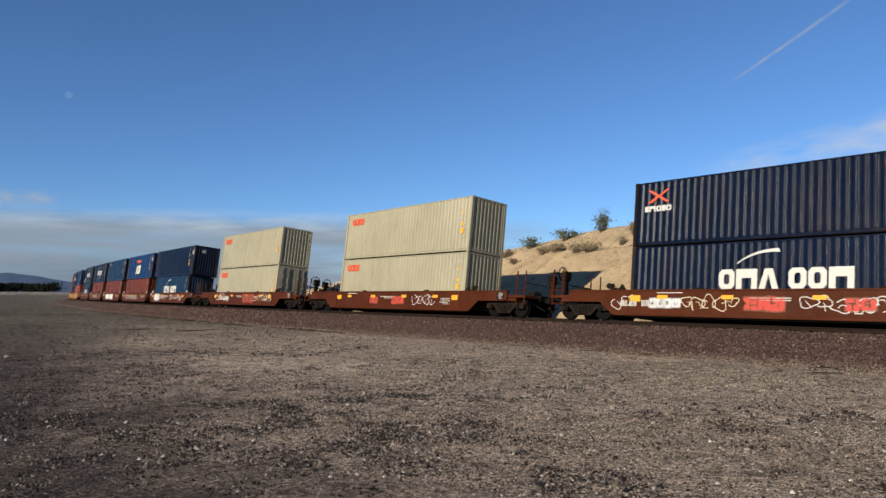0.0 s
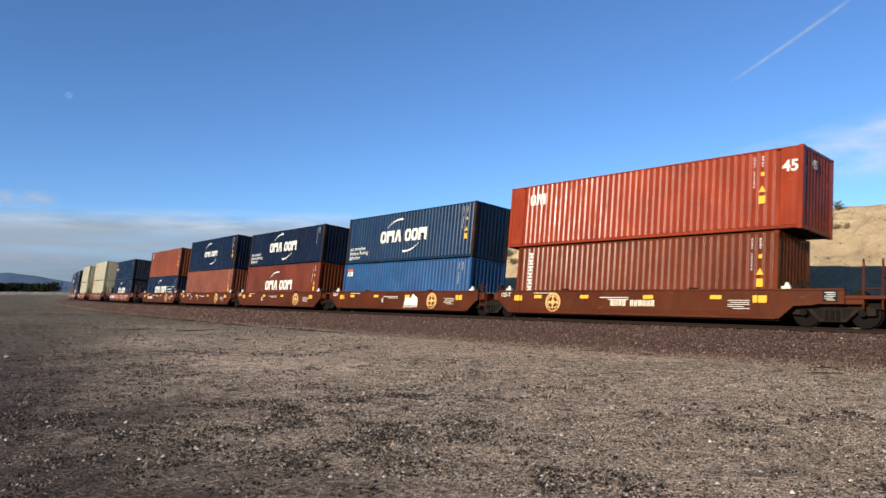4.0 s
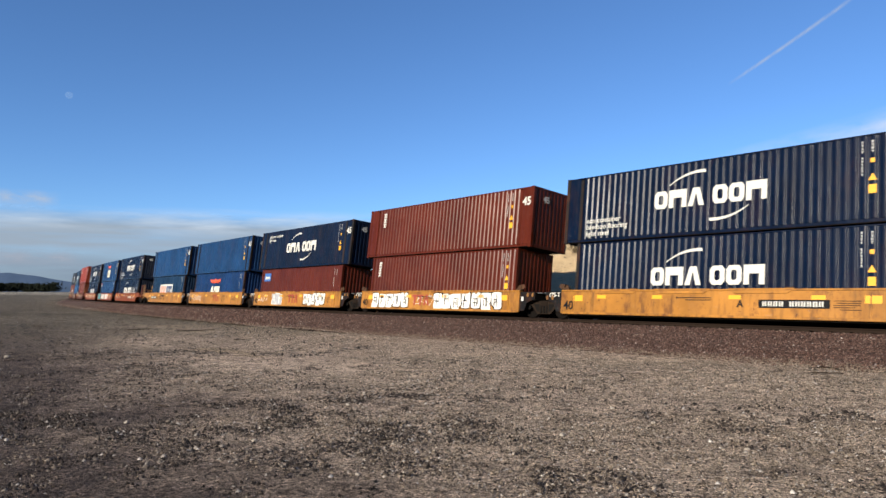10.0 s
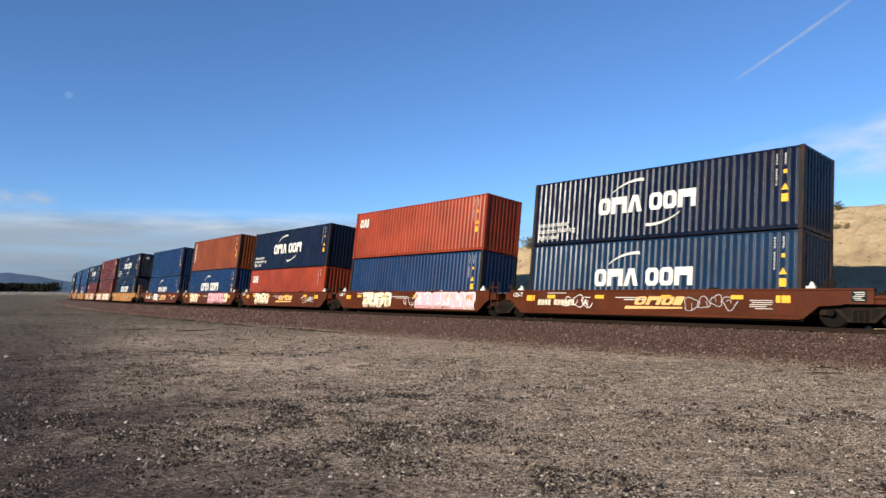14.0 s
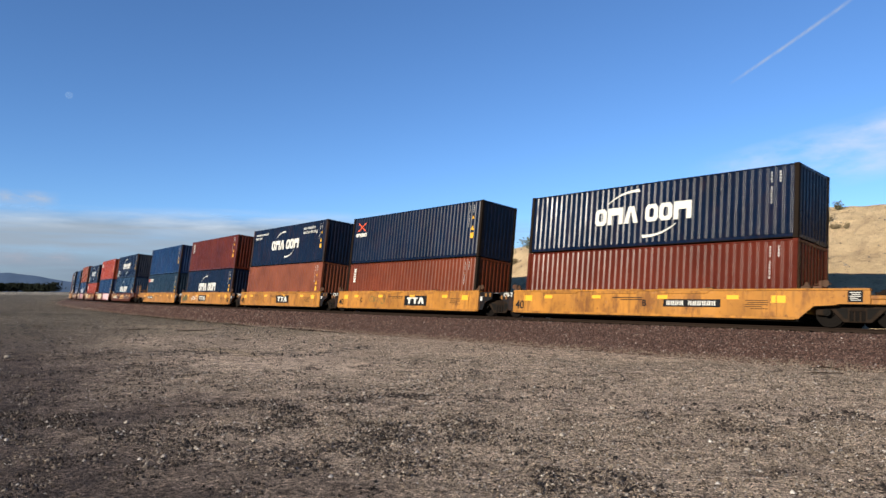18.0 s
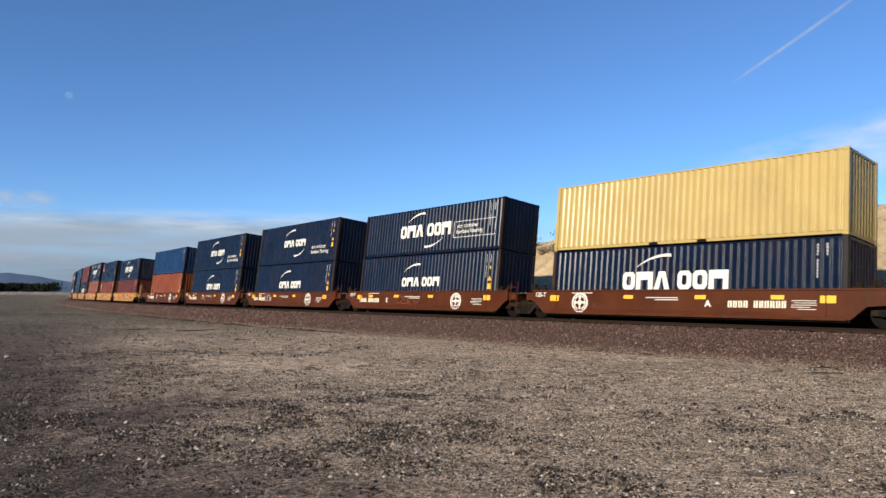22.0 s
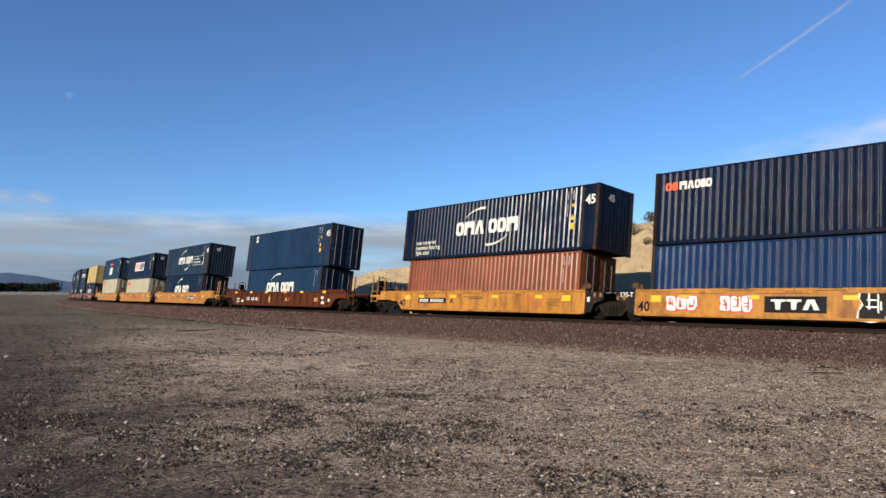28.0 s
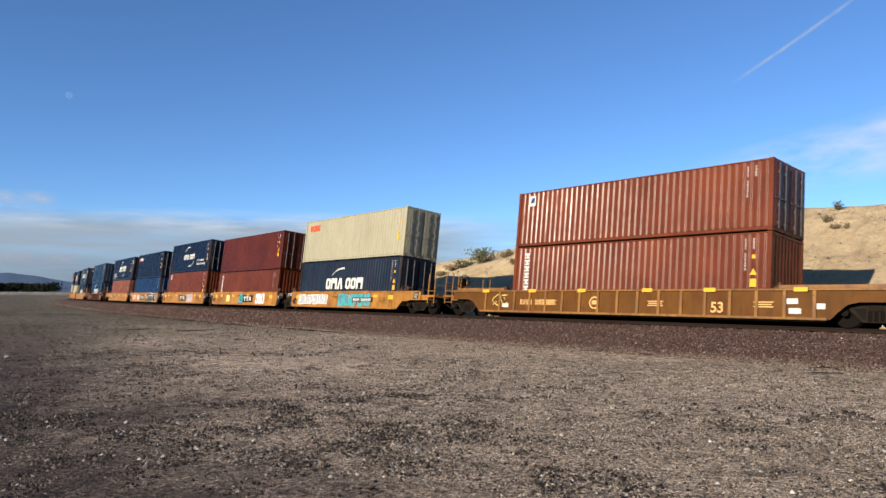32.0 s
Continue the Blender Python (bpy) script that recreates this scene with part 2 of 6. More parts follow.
def bank_material():
    m, nt, b = nodes("sandy_bank", 0.95, 0, 0.1)
    c = mixc(nt, ramp(nt, noise_tex(nt, 0.35, 6, 0.65), [(0.3, (0, 0, 0)), (0.7, (1, 1, 1))]), (0.464, 0.336, 0.187), (0.63, 0.477, 0.278))
    gully = ramp(nt, noise_tex(nt, 1.5, 7, 0.75, stretch=(1.0, 0.16, 0.16)), [(0.52, (0, 0, 0)), (0.66, (0.54, 0.54, 0.54))])
    c = mixc(nt, gully, c, (0.274, 0.195, 0.116))
    c = mixc(nt, ramp(nt, noise_tex(nt, 6, 6, 0.7), [(0.56, (0, 0, 0)), (0.70, (1, 1, 1))]), c, (0.249, 0.178, 0.108))
    c = mixc(nt, ramp(nt, noise_tex(nt, 1.6, 6, 0.75), [(0.56, (0, 0, 0)), (0.68, (0.664, 0.664, 0.664))]), c, (0.299, 0.22, 0.133))
    nt.links.new(c, b.inputs["Base Color"])
    bump(nt, b, noise_tex(nt, 4.0, 9, 0.78), 1.0, 0.30)
    return m


GROUND, BALLAST, BANK = ground_material(), ballast_material(), bank_material()
PEBBLE = stone_material("loose_pebbles", [(0.0, (0.0158, 0.012, 0.0095)), (0.34, (0.0824, 0.0634, 0.0463)), (0.62, (0.215, 0.17, 0.12)), (0.90, (0.317, 0.266, 0.206)), (1.0, (0.52, 0.482, 0.431))])
BROKEN = stone_material("broken_ballast", [(0.0, (0.0177, 0.0095, 0.0076)), (0.5, (0.0697, 0.0367, 0.0279)), (0.85, (0.136, 0.0811, 0.0621)), (0.97, (0.203, 0.146, 0.12)), (1.0, (0.393, 0.355, 0.329))])
CLOD = stone_material("dark_clods", [(0.0, (0.00704, 0.00528, 0.0044)), (0.45, (0.0264, 0.0194, 0.015)), (0.80, (0.0836, 0.0642, 0.0493)), (0.95, (0.15, 0.128, 0.106)), (1.0, (0.44, 0.405, 0.361))])
RUBBLE = stone_material("bank_rubble", [(0.0, (0.0887, 0.0665, 0.0444)), (0.5, (0.228, 0.177, 0.12)), (0.9, (0.348, 0.291, 0.215)), (1.0, (0.507, 0.469, 0.393))])
STICK = plain("dark_weathered_wood", (0.0222, 0.0165, 0.012), 0.9)
PALE_STONE = plain("pale_stone", (0.228, 0.196, 0.158), 0.9, vary=0.3, scale=30)
TWIG = plain("dry_twig", (0.0824, 0.0602, 0.038), 0.9, bumpy=0)
LEAF = plain("scrub_leaf", (0.0634, 0.0665, 0.0285), 0.8, vary=0.4, bumpy=0)
STRAW = plain("dry_scrub", (0.165, 0.127, 0.0697), 0.9, vary=0.3, bumpy=0)
GROVE = plain("dark_grove_leaf", (0.00634, 0.00824, 0.00507), 0.9, vary=0.4, scale=0.4, bumpy=0)


# ---------------------------------------------------------------- mesh tools
class Shape:
    """Collects plain faces into one mesh."""

    def __init__(self):
        self.v, self.f = [], []

    def box(self, x0, x1, y0, y1, z0, z1):
        n = len(self.v)
        self.v += [(x, y, z) for z in (z0, z1) for y in (y0, y1) for x in (x0, x1)]
        self.f += [tuple(n + i for i in q) for q in ((0, 2, 3, 1), (4, 5, 7, 6), (0, 1, 5, 4), (2, 6, 7, 3), (0, 4, 6, 2), (1, 3, 7, 5))]
        return self

    def prism(self, pts, y0, y1):
        """A polygon of (x, z) points, counter-clockwise seen from +y reversed, drawn out from y0 to y1."""
        n, k = len(self.v), len(pts)
        self.v += [(x, y0, z) for x, z in pts] + [(x, y1, z) for x, z in pts]
        self.f += [tuple(range(n, n + k)), tuple(range(n + 2 * k - 1, n + k - 1, -1))]
        self.f += [(n + i, n + k + i, n + k + (i + 1) % k, n + (i + 1) % k) for i in range(k)]
        return self

    def ring(self, outer, inner, y0, y1):
        """A flat closed band between two loops of (x, z) points."""
        n, k = len(self.v), len(outer)
        self.v += [(x, y, z) for y in (y0, y1) for x, z in list(outer) + list(inner)]
        for i in range(k):
            j = (i + 1) % k
            self.f += [(n + i, n + j, n + k + j, n + k + i), (n + 2 * k + j, n + 2 * k + i, n + 3 * k + i, n + 3 * k + j)]
            self.f += [(n + j, n + i, n + 2 * k + i, n + 2 * k + j), (n + k + i, n + k + j, n + 3 * k + j, n + 3 * k + i)]
        return self

    def tube(self, a, b, r, sides=6):
        a, b = Vector(a), Vector(b)
        w = (b - a).normalized()
        u = w.orthogonal().normalized()
        q = w.cross(u)
        n = len(self.v)
        for p in (a, b):
            for i in range(sides):
                t = 2 * math.pi * i / sides
                self.v.append(tuple(p + r * (math.cos(t) * u + math.sin(t) * q)))
        self.f += [(n + i, n + (i + 1) % sides, n + sides + (i + 1) % sides, n + sides + i) for i in range(sides)]
        self.f += [tuple(range(n + sides - 1, n - 1, -1)), tuple(range(n + sides, n + 2 * sides))]
        return self

    def disc(self, c, r, y0, y1, sides=16, hole=0.0):
        """A wheel-like disc with its axle along y."""
        n = len(self.v)
        for y in (y0, y1):
            for i in range(sides):
                t = 2 * math.pi * i / sides
                self.v.append((c[0] + r * math.cos(t), y, c[2] + r * math.sin(t)))
        if hole:
            for y in (y0, y1):
                for i in range(sides):
                    t = 2 * math.pi * i / sides
                    self.v.append((c[0] + hole * math.cos(t), y, c[2] + hole * math.sin(t)))
            for i in range(sides):
                j, k = (i + 1) % sides, 2 * sides
                self.f += [(n + i, n + k + i, n + k + j, n + j), (n + sides + i, n + sides + j, n + k + sides + j, n + k + sides + i)]
            return self
        self.f += [(n + i, n + (i + 1) % sides, n + sides + (i + 1) % sides, n + sides + i) for i in range(sides)]
        self.f += [tuple(range(n + sides - 1, n - 1, -1)), tuple(range(n + sides, n + 2 * sides))]
        return self

    def mesh(self, name, material=None, bevel=0.0, smooth=False):
        me = bpy.data.meshes.new(name)
        me.from_pydata(self.v, [], self.f)
        bm = bmesh.new()
        bm.from_mesh(me)
        if bevel:
            bmesh.ops.bevel(bm, geom=bm.edges[:], offset=bevel, segments=1, affect="EDGES")
        bmesh.ops.recalc_face_normals(bm, faces=bm.faces[:])
        if smooth:
            for f in bm.faces:
                f.smooth = True
        bm.to_mesh(me)
        bm.free()
        me.materials.append(material)
        return me


def piece(name, me, parent, material=None, at=None, label=""):
    """Links a mesh as one part under a thing; material: this object's own paint on the shared mesh."""
    ob = new(name, me)
    ob.parent = parent
    if at is not None:
        ob.matrix_basis = at
    if material is not None and material is not me.materials[0]:
        ob.material_slots[0].link = "OBJECT"
        ob.material_slots[0].material = material
    if label:
        ob["label"] = label
    return ob


def thing(name, label, category, group=""):
    ob = new(name)
    ob.empty_display_size = 0.3
    return tagged(ob, label, category, group)


CACHE = {}


def cached(key, make):
    if key not in CACHE:
        CACHE[key] = make()
    return CACHE[key]


def writing(text, size, material, bold=0.0):
    """Lettering in the built-in font as a thin mesh, upright in the xz plane, facing +y, centred, to be read from +y."""
    def make():
        cu = bpy.data.curves.new("lettering", "FONT")
        cu.body, cu.size, cu.align_x, cu.align_y, cu.extrude, cu.offset = text, size, "CENTER", "CENTER", 0.004, bold
        ob = bpy.data.objects.new("lettering", cu)
        scene.collection.objects.link(ob)
        me = bpy.data.meshes.new_from_object(ob.evaluated_get(bpy.context.evaluated_depsgraph_get()))
        bpy.data.objects.remove(ob)
        me.transform(Matrix(((-1, 0, 0, 0), (0, 0, 1, 0), (0, 1, 0, 0), (0, 0, 0, 1))))
        me.materials.clear()
        me.materials.append(material)
        return me
    return cached(("w", text, size, material.name, bold), make)


def quads(rects, material, name="marking"):
    """Thin raised bars (x0, x1, z0, z1) facing +y."""
    s = Shape()
    for x0, x1, z0, z1 in rects:
        s.box(x0, x1, -0.004, 0.004, z0, z1)
    return s.mesh(name, material)

# ---------------------------------------------------------------- the setting
FLAT = -0.90        # level of the dirt below the rail heads


def sheet(name, xs, ys, z_of, material, label, kind="structure", category="", smooth=True):
    v = [(x, y, z_of(x, y)) for y in ys for x in xs]
    nx = len(xs)
    f = [(j * nx + i, j * nx + i + 1, (j + 1) * nx + i + 1, (j + 1) * nx + i) for j in range(len(ys) - 1) for i in range(nx - 1)]
    me = bpy.data.meshes.new(name)
    me.from_pydata(v, [], f)
    me.polygons.foreach_set("use_smooth", [smooth] * len(me.polygons))
    me.materials.append(material)
    return tagged(new(name, me), label, category or name, kind=kind)


def spread(a, b, n, power=1.0):
    return [a + (b - a) * (i / n) ** power for i in range(n + 1)]


def ground_z(x, y):
    """Gently uneven dirt; works on numbers and on arrays."""
    w = 0.022 * np.sin(0.31 * x + 0.7) * np.sin(0.42 * y + 0.3 * x) + 0.014 * np.sin(0.9 * y - 0.45 * x + 1.0)
    w = w + 0.010 * np.sin(2.1 * x + 1.3 * y) * np.sin(1.7 * y - 0.8 * x + 2.0) + 0.006 * np.sin(4.3 * x + 0.5) * np.sin(5.1 * y)
    return FLAT + w - 0.10 * (y > 22) + 4.0 * np.clip((-x - 250.0) / 350.0, 0.0, 1.0)


def cloudy(x, y, cell, seed):
    """Smooth random patches about cell metres wide, -1 to 1."""
    table = np.random.default_rng(seed).uniform(-1.0, 1.0, (512, 512))
    u, v = x / cell + 0.31 * y / cell + 1000.0, y / cell - 0.27 * x / cell + 1000.0
    i, j = np.floor(u).astype(int), np.floor(v).astype(int)
    fu, fv = u - i, v - j
    fu, fv = fu * fu * (3 - 2 * fu), fv * fv * (3 - 2 * fv)
    p = lambda a, b: table[(i + a) % 512, (j + b) % 512]
    return (p(0, 0) * (1 - fu) + p(1, 0) * fu) * (1 - fv) + (p(0, 1) * (1 - fu) + p(1, 1) * fu) * fv


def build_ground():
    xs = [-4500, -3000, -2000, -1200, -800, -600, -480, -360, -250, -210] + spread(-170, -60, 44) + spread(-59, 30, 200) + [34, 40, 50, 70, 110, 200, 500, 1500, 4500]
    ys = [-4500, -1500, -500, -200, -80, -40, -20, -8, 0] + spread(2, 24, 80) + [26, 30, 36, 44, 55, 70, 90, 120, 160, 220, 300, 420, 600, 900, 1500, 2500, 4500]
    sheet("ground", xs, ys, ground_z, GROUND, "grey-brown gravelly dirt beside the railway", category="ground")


def swept(name, profile, s0, s1, step, material, label, category, tilt=CANT, kind="structure", parent=None, smooth=False, wobble=0.0):
    """A cross-section (offset to the camera's side, height) drawn along the track."""
    v, f, k = [], [], len(profile)
    n = int((s1 - s0) / step) + 1
    for i in range(n + 1):
        m = on_track(s0 + (s1 - s0) * i / n, tilt)
        for j, (o, h) in enumerate(profile):
            p = m @ Vector((0, o, h))
            if wobble:
                p += Vector((0, 1, 0.5)) * wobble * (4.0 if h < -0.8 else 1.0) * noise.fractal(Vector((p.x * 0.9, j * 3.1, p.y * 0.2)), 1.0, 2.0, 3)
            v.append(tuple(p))
    for i in range(n):
        for j in range(k - 1):
            a = i * k + j
            f.append((a, a + 1, a + k + 1, a + k))
    me = bpy.data.meshes.new(name)
    me.from_pydata(v, [], f)
    bm = bmesh.new()
    bm.from_mesh(me)
    bmesh.ops.recalc_face_normals(bm, faces=bm.faces[:])
    bm.to_mesh(me)
    bm.free()
    me.polygons.foreach_set("use_smooth", [smooth] * len(me.polygons))
    me.materials.append(material)
    ob = new(name, me)
    if parent:
        ob.parent = parent
        return ob
    return tagged(ob, label, category, kind=kind)


# Beyond -1.75 the raised hump is added, unseen, to hide sunlit ground under the cars.
BED = [(3.9, -1.05), (3.55, -0.86), (3.0, -0.62), (2.45, -0.40), (2.0, -0.28), (1.75, -0.24), (1.0, -0.21), (0, -0.21), (-1.75, -0.20), (-2.2, 0.02), (-3.2, 0.30), (-4.2, 0.38), (-5.2, -0.2), (-5.9, -0.7)]
BED = [(o, h - math.sin(radians(CANT)) * o * (0.75 if h < -0.5 else 0.2 if h < -0.3 else 0) if o > 0 else h) for o, h in BED]


def build_track():
    swept("ballast", BED, -60, 330, 0.35, BALLAST, "purple-brown crushed rock ballast shoulder under the track", "ballast", smooth=True, wobble=0.05)
    tie = Shape().box(-0.13, 0.13, -1.3, 1.3, -0.30, -0.14).mesh("tie", TIE, 0.02)
    ties = thing("railway_ties", "dark creosoted timber ties half buried in the ballast", "railway ties")
    tagged(ties, kind="structure")
    for i in range(110):
        piece("tie", tie, ties, None, on_track(-14 + 0.61 * i))
    for side in (1, -1):
        c = side * 0.755
        swept("rail", [(c - 0.07, -0.17), (c - 0.07, -0.15), (c - 0.012, -0.13), (c - 0.012, -0.05), (c - 0.037, -0.035), (c - 0.037, -0.004), (c - 0.028, 0.0),
                       (c + 0.028, 0.0), (c + 0.037, -0.004), (c + 0.037, -0.035), (c + 0.012, -0.05), (c + 0.012, -0.13), (c + 0.07, -0.15), (c + 0.07, -0.17)],
              -60, 330, 1.0, RAIL, "brown weathered steel rail on the ballast", "rail")


BANK_LINE = ((-84, 0.0), (-74, 1.6), (-67, 3.0), (-62, 3.7), (-52, 4.25), (-45, 4.9), (-41.3, 5.3), (-35, 6.05), (-28.7, 6.5), (-24, 6.72), (-14, 6.25), (0, 6.0), (60, 6.0))


def bank_z(x, y):
    top = float(np.interp(x, [q[0] for q in BANK_LINE], [q[1] for q in BANK_LINE]))
    foot, crest = 31.0, 46.0
    u = max(0.0, min(1.0, (y - foot) / (crest - foot)))
    prof = min(1.0, u * (1 - 0.18 * u) / 0.82)
    n = noise.fractal(Vector((x * 0.16, y * 0.22, 4.0)), 1.0, 2.0, 4) * 0.40 * min(1, u * 3) * (1 if u < 0.9 else 0.25)
    fine = noise.noise(Vector((x * 1.3, y * 1.3, 9.0))) * 0.08
    return -1.0 + (top + 1.0) * prof + n + (fine if u > 0 else 0)


def build_bank():
    xs = spread(-90, 50, 360)
    ys = spread(29.5, 48, 84) + [50, 54, 60, 72]
    sheet("embankment", xs, ys, bank_z, BANK, "sandy earth bank with dry scrub behind the track", category="embankment")


def ridge_object(name, dist, a0, a1, h0, heights, material, label, seed):
    n = 160
    v = []
    for i in range(n + 1):
        a = radians(a0 + (a1 - a0) * i / n)
        d = Vector((-math.cos(a), math.sin(a), 0)) * dist
        u = i / n
        h = heights(u) + noise.fractal(Vector((u * 9, seed, 0)), 1.0, 2.0, 5) * h0
        v += [(d.x, d.y, -12), (d.x, d.y, max(-8, h)), (d.x * 1.25, d.y * 1.25, -12)]
    f = []
    for i in range(n):
        a = 3 * i
        f += [(a, a + 3, a + 4, a + 1), (a + 1, a + 4, a + 5, a + 2)]
    me = bpy.data.meshes.new(name)
    me.from_pydata(v, [], f)
    me.polygons.foreach_set("use_smooth", [True] * len(me.polygons))
    me.materials.append(material)
    return tagged(new(name, me), label, name.replace("_", " "), kind="structure")


# Distance haze is painted: the blue-grey goes straight into the hills' base colour.
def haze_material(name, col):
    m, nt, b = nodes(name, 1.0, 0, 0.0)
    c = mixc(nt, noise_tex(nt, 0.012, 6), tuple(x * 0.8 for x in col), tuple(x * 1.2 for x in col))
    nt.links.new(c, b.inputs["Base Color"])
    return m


HILL_LINE = ((2, 104), (8, 102), (9.4, 94), (10.3, 97), (12, 82), (14, 60), (18, 34), (26, 26), (28.4, 52), (30, 58), (31.5, 40), (36, 24), (48, 18))


def build_distance():
    def height(u):
        return float(np.interp(2 + 46 * u, [q[0] for q in HILL_LINE], [q[1] for q in HILL_LINE]))
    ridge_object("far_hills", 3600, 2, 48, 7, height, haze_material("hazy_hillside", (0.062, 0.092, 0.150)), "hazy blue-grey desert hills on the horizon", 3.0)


def scatter(name, spots, material, label, category, flat=0.6):
    """Many small rough stones in one mesh; spots: rows of x, y, z, size."""
    rng = np.random.default_rng(7)
    n = len(spots)
    base = np.array([(1, 0, -0.45), (0.31, 0.95, -0.45), (-0.81, 0.59, -0.45), (-0.81, -0.59, -0.45), (0.31, -0.95, -0.45), (0.1, 0.1, 0.75)], float)
    tri = np.array([(0, 1, 5), (1, 2, 5), (2, 3, 5), (3, 4, 5), (4, 0, 5)])
    k = base[None] * rng.uniform(0.6, 1.3, (n, 6, 3)) + rng.normal(0, 0.12, (n, 6, 3)) + rng.normal(0, 0.3, (n, 6, 3)) * (np.arange(6) == 5)[None, :, None]
    k[:, :5, 2] = base[None, :5, 2]
    k[:, :, 2] *= flat
    turn = rng.uniform(0, 6.283, n)
    c, s = np.cos(turn)[:, None], np.sin(turn)[:, None]
    x, y = k[:, :, 0] * c - k[:, :, 1] * s, k[:, :, 0] * s + k[:, :, 1] * c
    v = np.stack([x, y, k[:, :, 2]], 2) * spots[:, None, 3:4] * 0.5 + spots[:, None, :3]
    f = (tri[None] + 6 * np.arange(n)[:, None, None]).reshape(-1, 3)
    me = bpy.data.meshes.new(name)
    me.vertices.add(6 * n)
    me.vertices.foreach_set("co", v.reshape(-1).astype(np.float32))
    me.loops.add(len(f) * 3)
    me.loops.foreach_set("vertex_index", f.reshape(-1).astype(np.int32))
    me.polygons.add(len(f))
    me.polygons.foreach_set("loop_start", np.arange(0, len(f) * 3, 3, dtype=np.int32))
    me.update(calc_edges=True)
    me.materials.append(material)
    return tagged(new(name, me), label, category, kind="stuff")


def lane_of(x, y):
    """Offsets from the near part of the centre line, for arrays."""
    return 1 / CURVE - np.hypot(x, y - FOOT - 1 / CURVE)


def build_stones():
    rng = np.random.default_rng(3)
    rows = []
    for count, near, far, lo, hi, patchy in ((20000, 6.0, 24.0, 0.035, 0.075, 0.7), (170000, 6.0, 13.0, 0.008, 0.040, 0.5), (170000, 10.0, 24.0, 0.010, 0.055, 0.5), (2600, 6.0, 20.0, 0.035, 0.085, 1.2), (110000, 15.0, 42.0, 0.016, 0.06, 0.45), (60000, 18.0, 75.0, 0.025, 0.075, 0.6)):
        d = near + (far - near) * rng.random(count) ** 0.75
        a = np.radians(rng.uniform(5.0, 78.0 if far < 60 else 46.0, count))
        size = lo + (hi - lo) * rng.random(count) ** 3.2
        x, y = -d * np.cos(a), d * np.sin(a)
        keep = (lane_of(x, y) < -3.7) & ((1.0 * cloudy(x, y, 2.8, 31) + 0.8 * cloudy(x, y, 0.8, 32)) * patchy - 0.05 + 0.15 - 0.8 * (np.hypot((x + 25.0) / 9.0, (y - 11.5) / 2.2) < 1.0) - 0.45 * np.clip((0.62 - a) / 0.3, 0.0, 1.0) - 0.75 * np.clip((7.5 - y) / 3.0, 0.0, 1.0) * np.clip((-2.0 - x) / 5.0, 0.0, 1.0) > rng.uniform(-1.0, 1.0, count))
        rows.append(np.stack([x, y, ground_z(x, y) + size * 0.14, size], 1)[keep])
    lumps = []
    for count, near, far, lo, hi in ((170000, 6.0, 15.0, 0.016, 0.075), (130000, 11.0, 30.0, 0.024, 0.095), (110000, 24.0, 190.0, 0.04, 0.15)):
        d = near + (far - near) * rng.random(count) ** 0.8
        a = np.radians((6.0 if far < 60 else 2.0) + (70.0 if far < 60 else 36.0) * rng.random(count))
        x, y = -d * np.cos(a), d * np.sin(a)
        size = lo + (hi - lo) * rng.random(count) ** 3.2
        crumb = cloudy(x, y, 1.6, 21) * 0.55 + cloudy(x, y, 0.55, 22) * 0.75 + cloudy(x, y, 0.2, 23) * 0.4
        odds = np.clip(0.02 + 0.17 * np.clip((-x - 4.0) / 6.0, 0.0, 1.0) + crumb * 0.75 - 0.030 * np.maximum(y - 5.0 - 0.10 * (-x - 8.0), 0.0), 0.015, 0.95)
        if far > 60:
            odds = np.clip(0.32 + crumb * 0.6 - 0.3 * d / 190.0, 0.0, 0.8)
        keep = (odds * 0.8 > rng.random(count)) & (lane_of(x, y) < -3.9)
        lumps.append(np.stack([x, y, ground_z(x, y) + size * 0.16, size], 1)[keep])
    scatter("soil_clods", np.concatenate(lumps), CLOD, "dark crumbled clods of soil and gravel in patches", "soil clods", 0.75)
    scatter("gravel", np.concatenate(rows), PEBBLE, "loose pale and dark pebbles strewn over the dirt", "gravel")
    rows = []
    for count, s0, s1, lo, hi in ((56000, -14.0, 40.0, 0.035, 0.080), (30000, 40.0, 110.0, 0.06, 0.14), (16000, 110.0, 230.0, 0.12, 0.26)):
        s = rng.uniform(s0, s1, count)
        o = 1.72 + 2.08 * rng.random(count)
        o += (rng.random(count) < 0.22) * rng.exponential(0.38, count) * (0.6 + 0.8 * (cloudy(s * 1.0, s * 0.0, 1.7, 5) + 0.6))
        size = rng.uniform(lo, hi, count)
        h = np.interp(o, [q[0] for q in BED[::-1]], [q[1] for q in BED[::-1]])
        c = radians(CANT)
        lat, z = o * math.cos(c) - h * math.sin(c), h * math.cos(c) + o * math.sin(c)
        r = 1 / CURVE
        x, y = -np.sin(CURVE * s) * (r + lat), FOOT + r - np.cos(CURVE * s) * (r + lat)
        rows.append(np.stack([x, y, np.maximum(z, ground_z(x, y) + 0.0) + size * 0.12, size], 1))
    scatter("ballast_stone", np.concatenate(rows), BROKEN, "angular purple-brown crushed stones of the ballast shoulder", "ballast stone", 0.85)


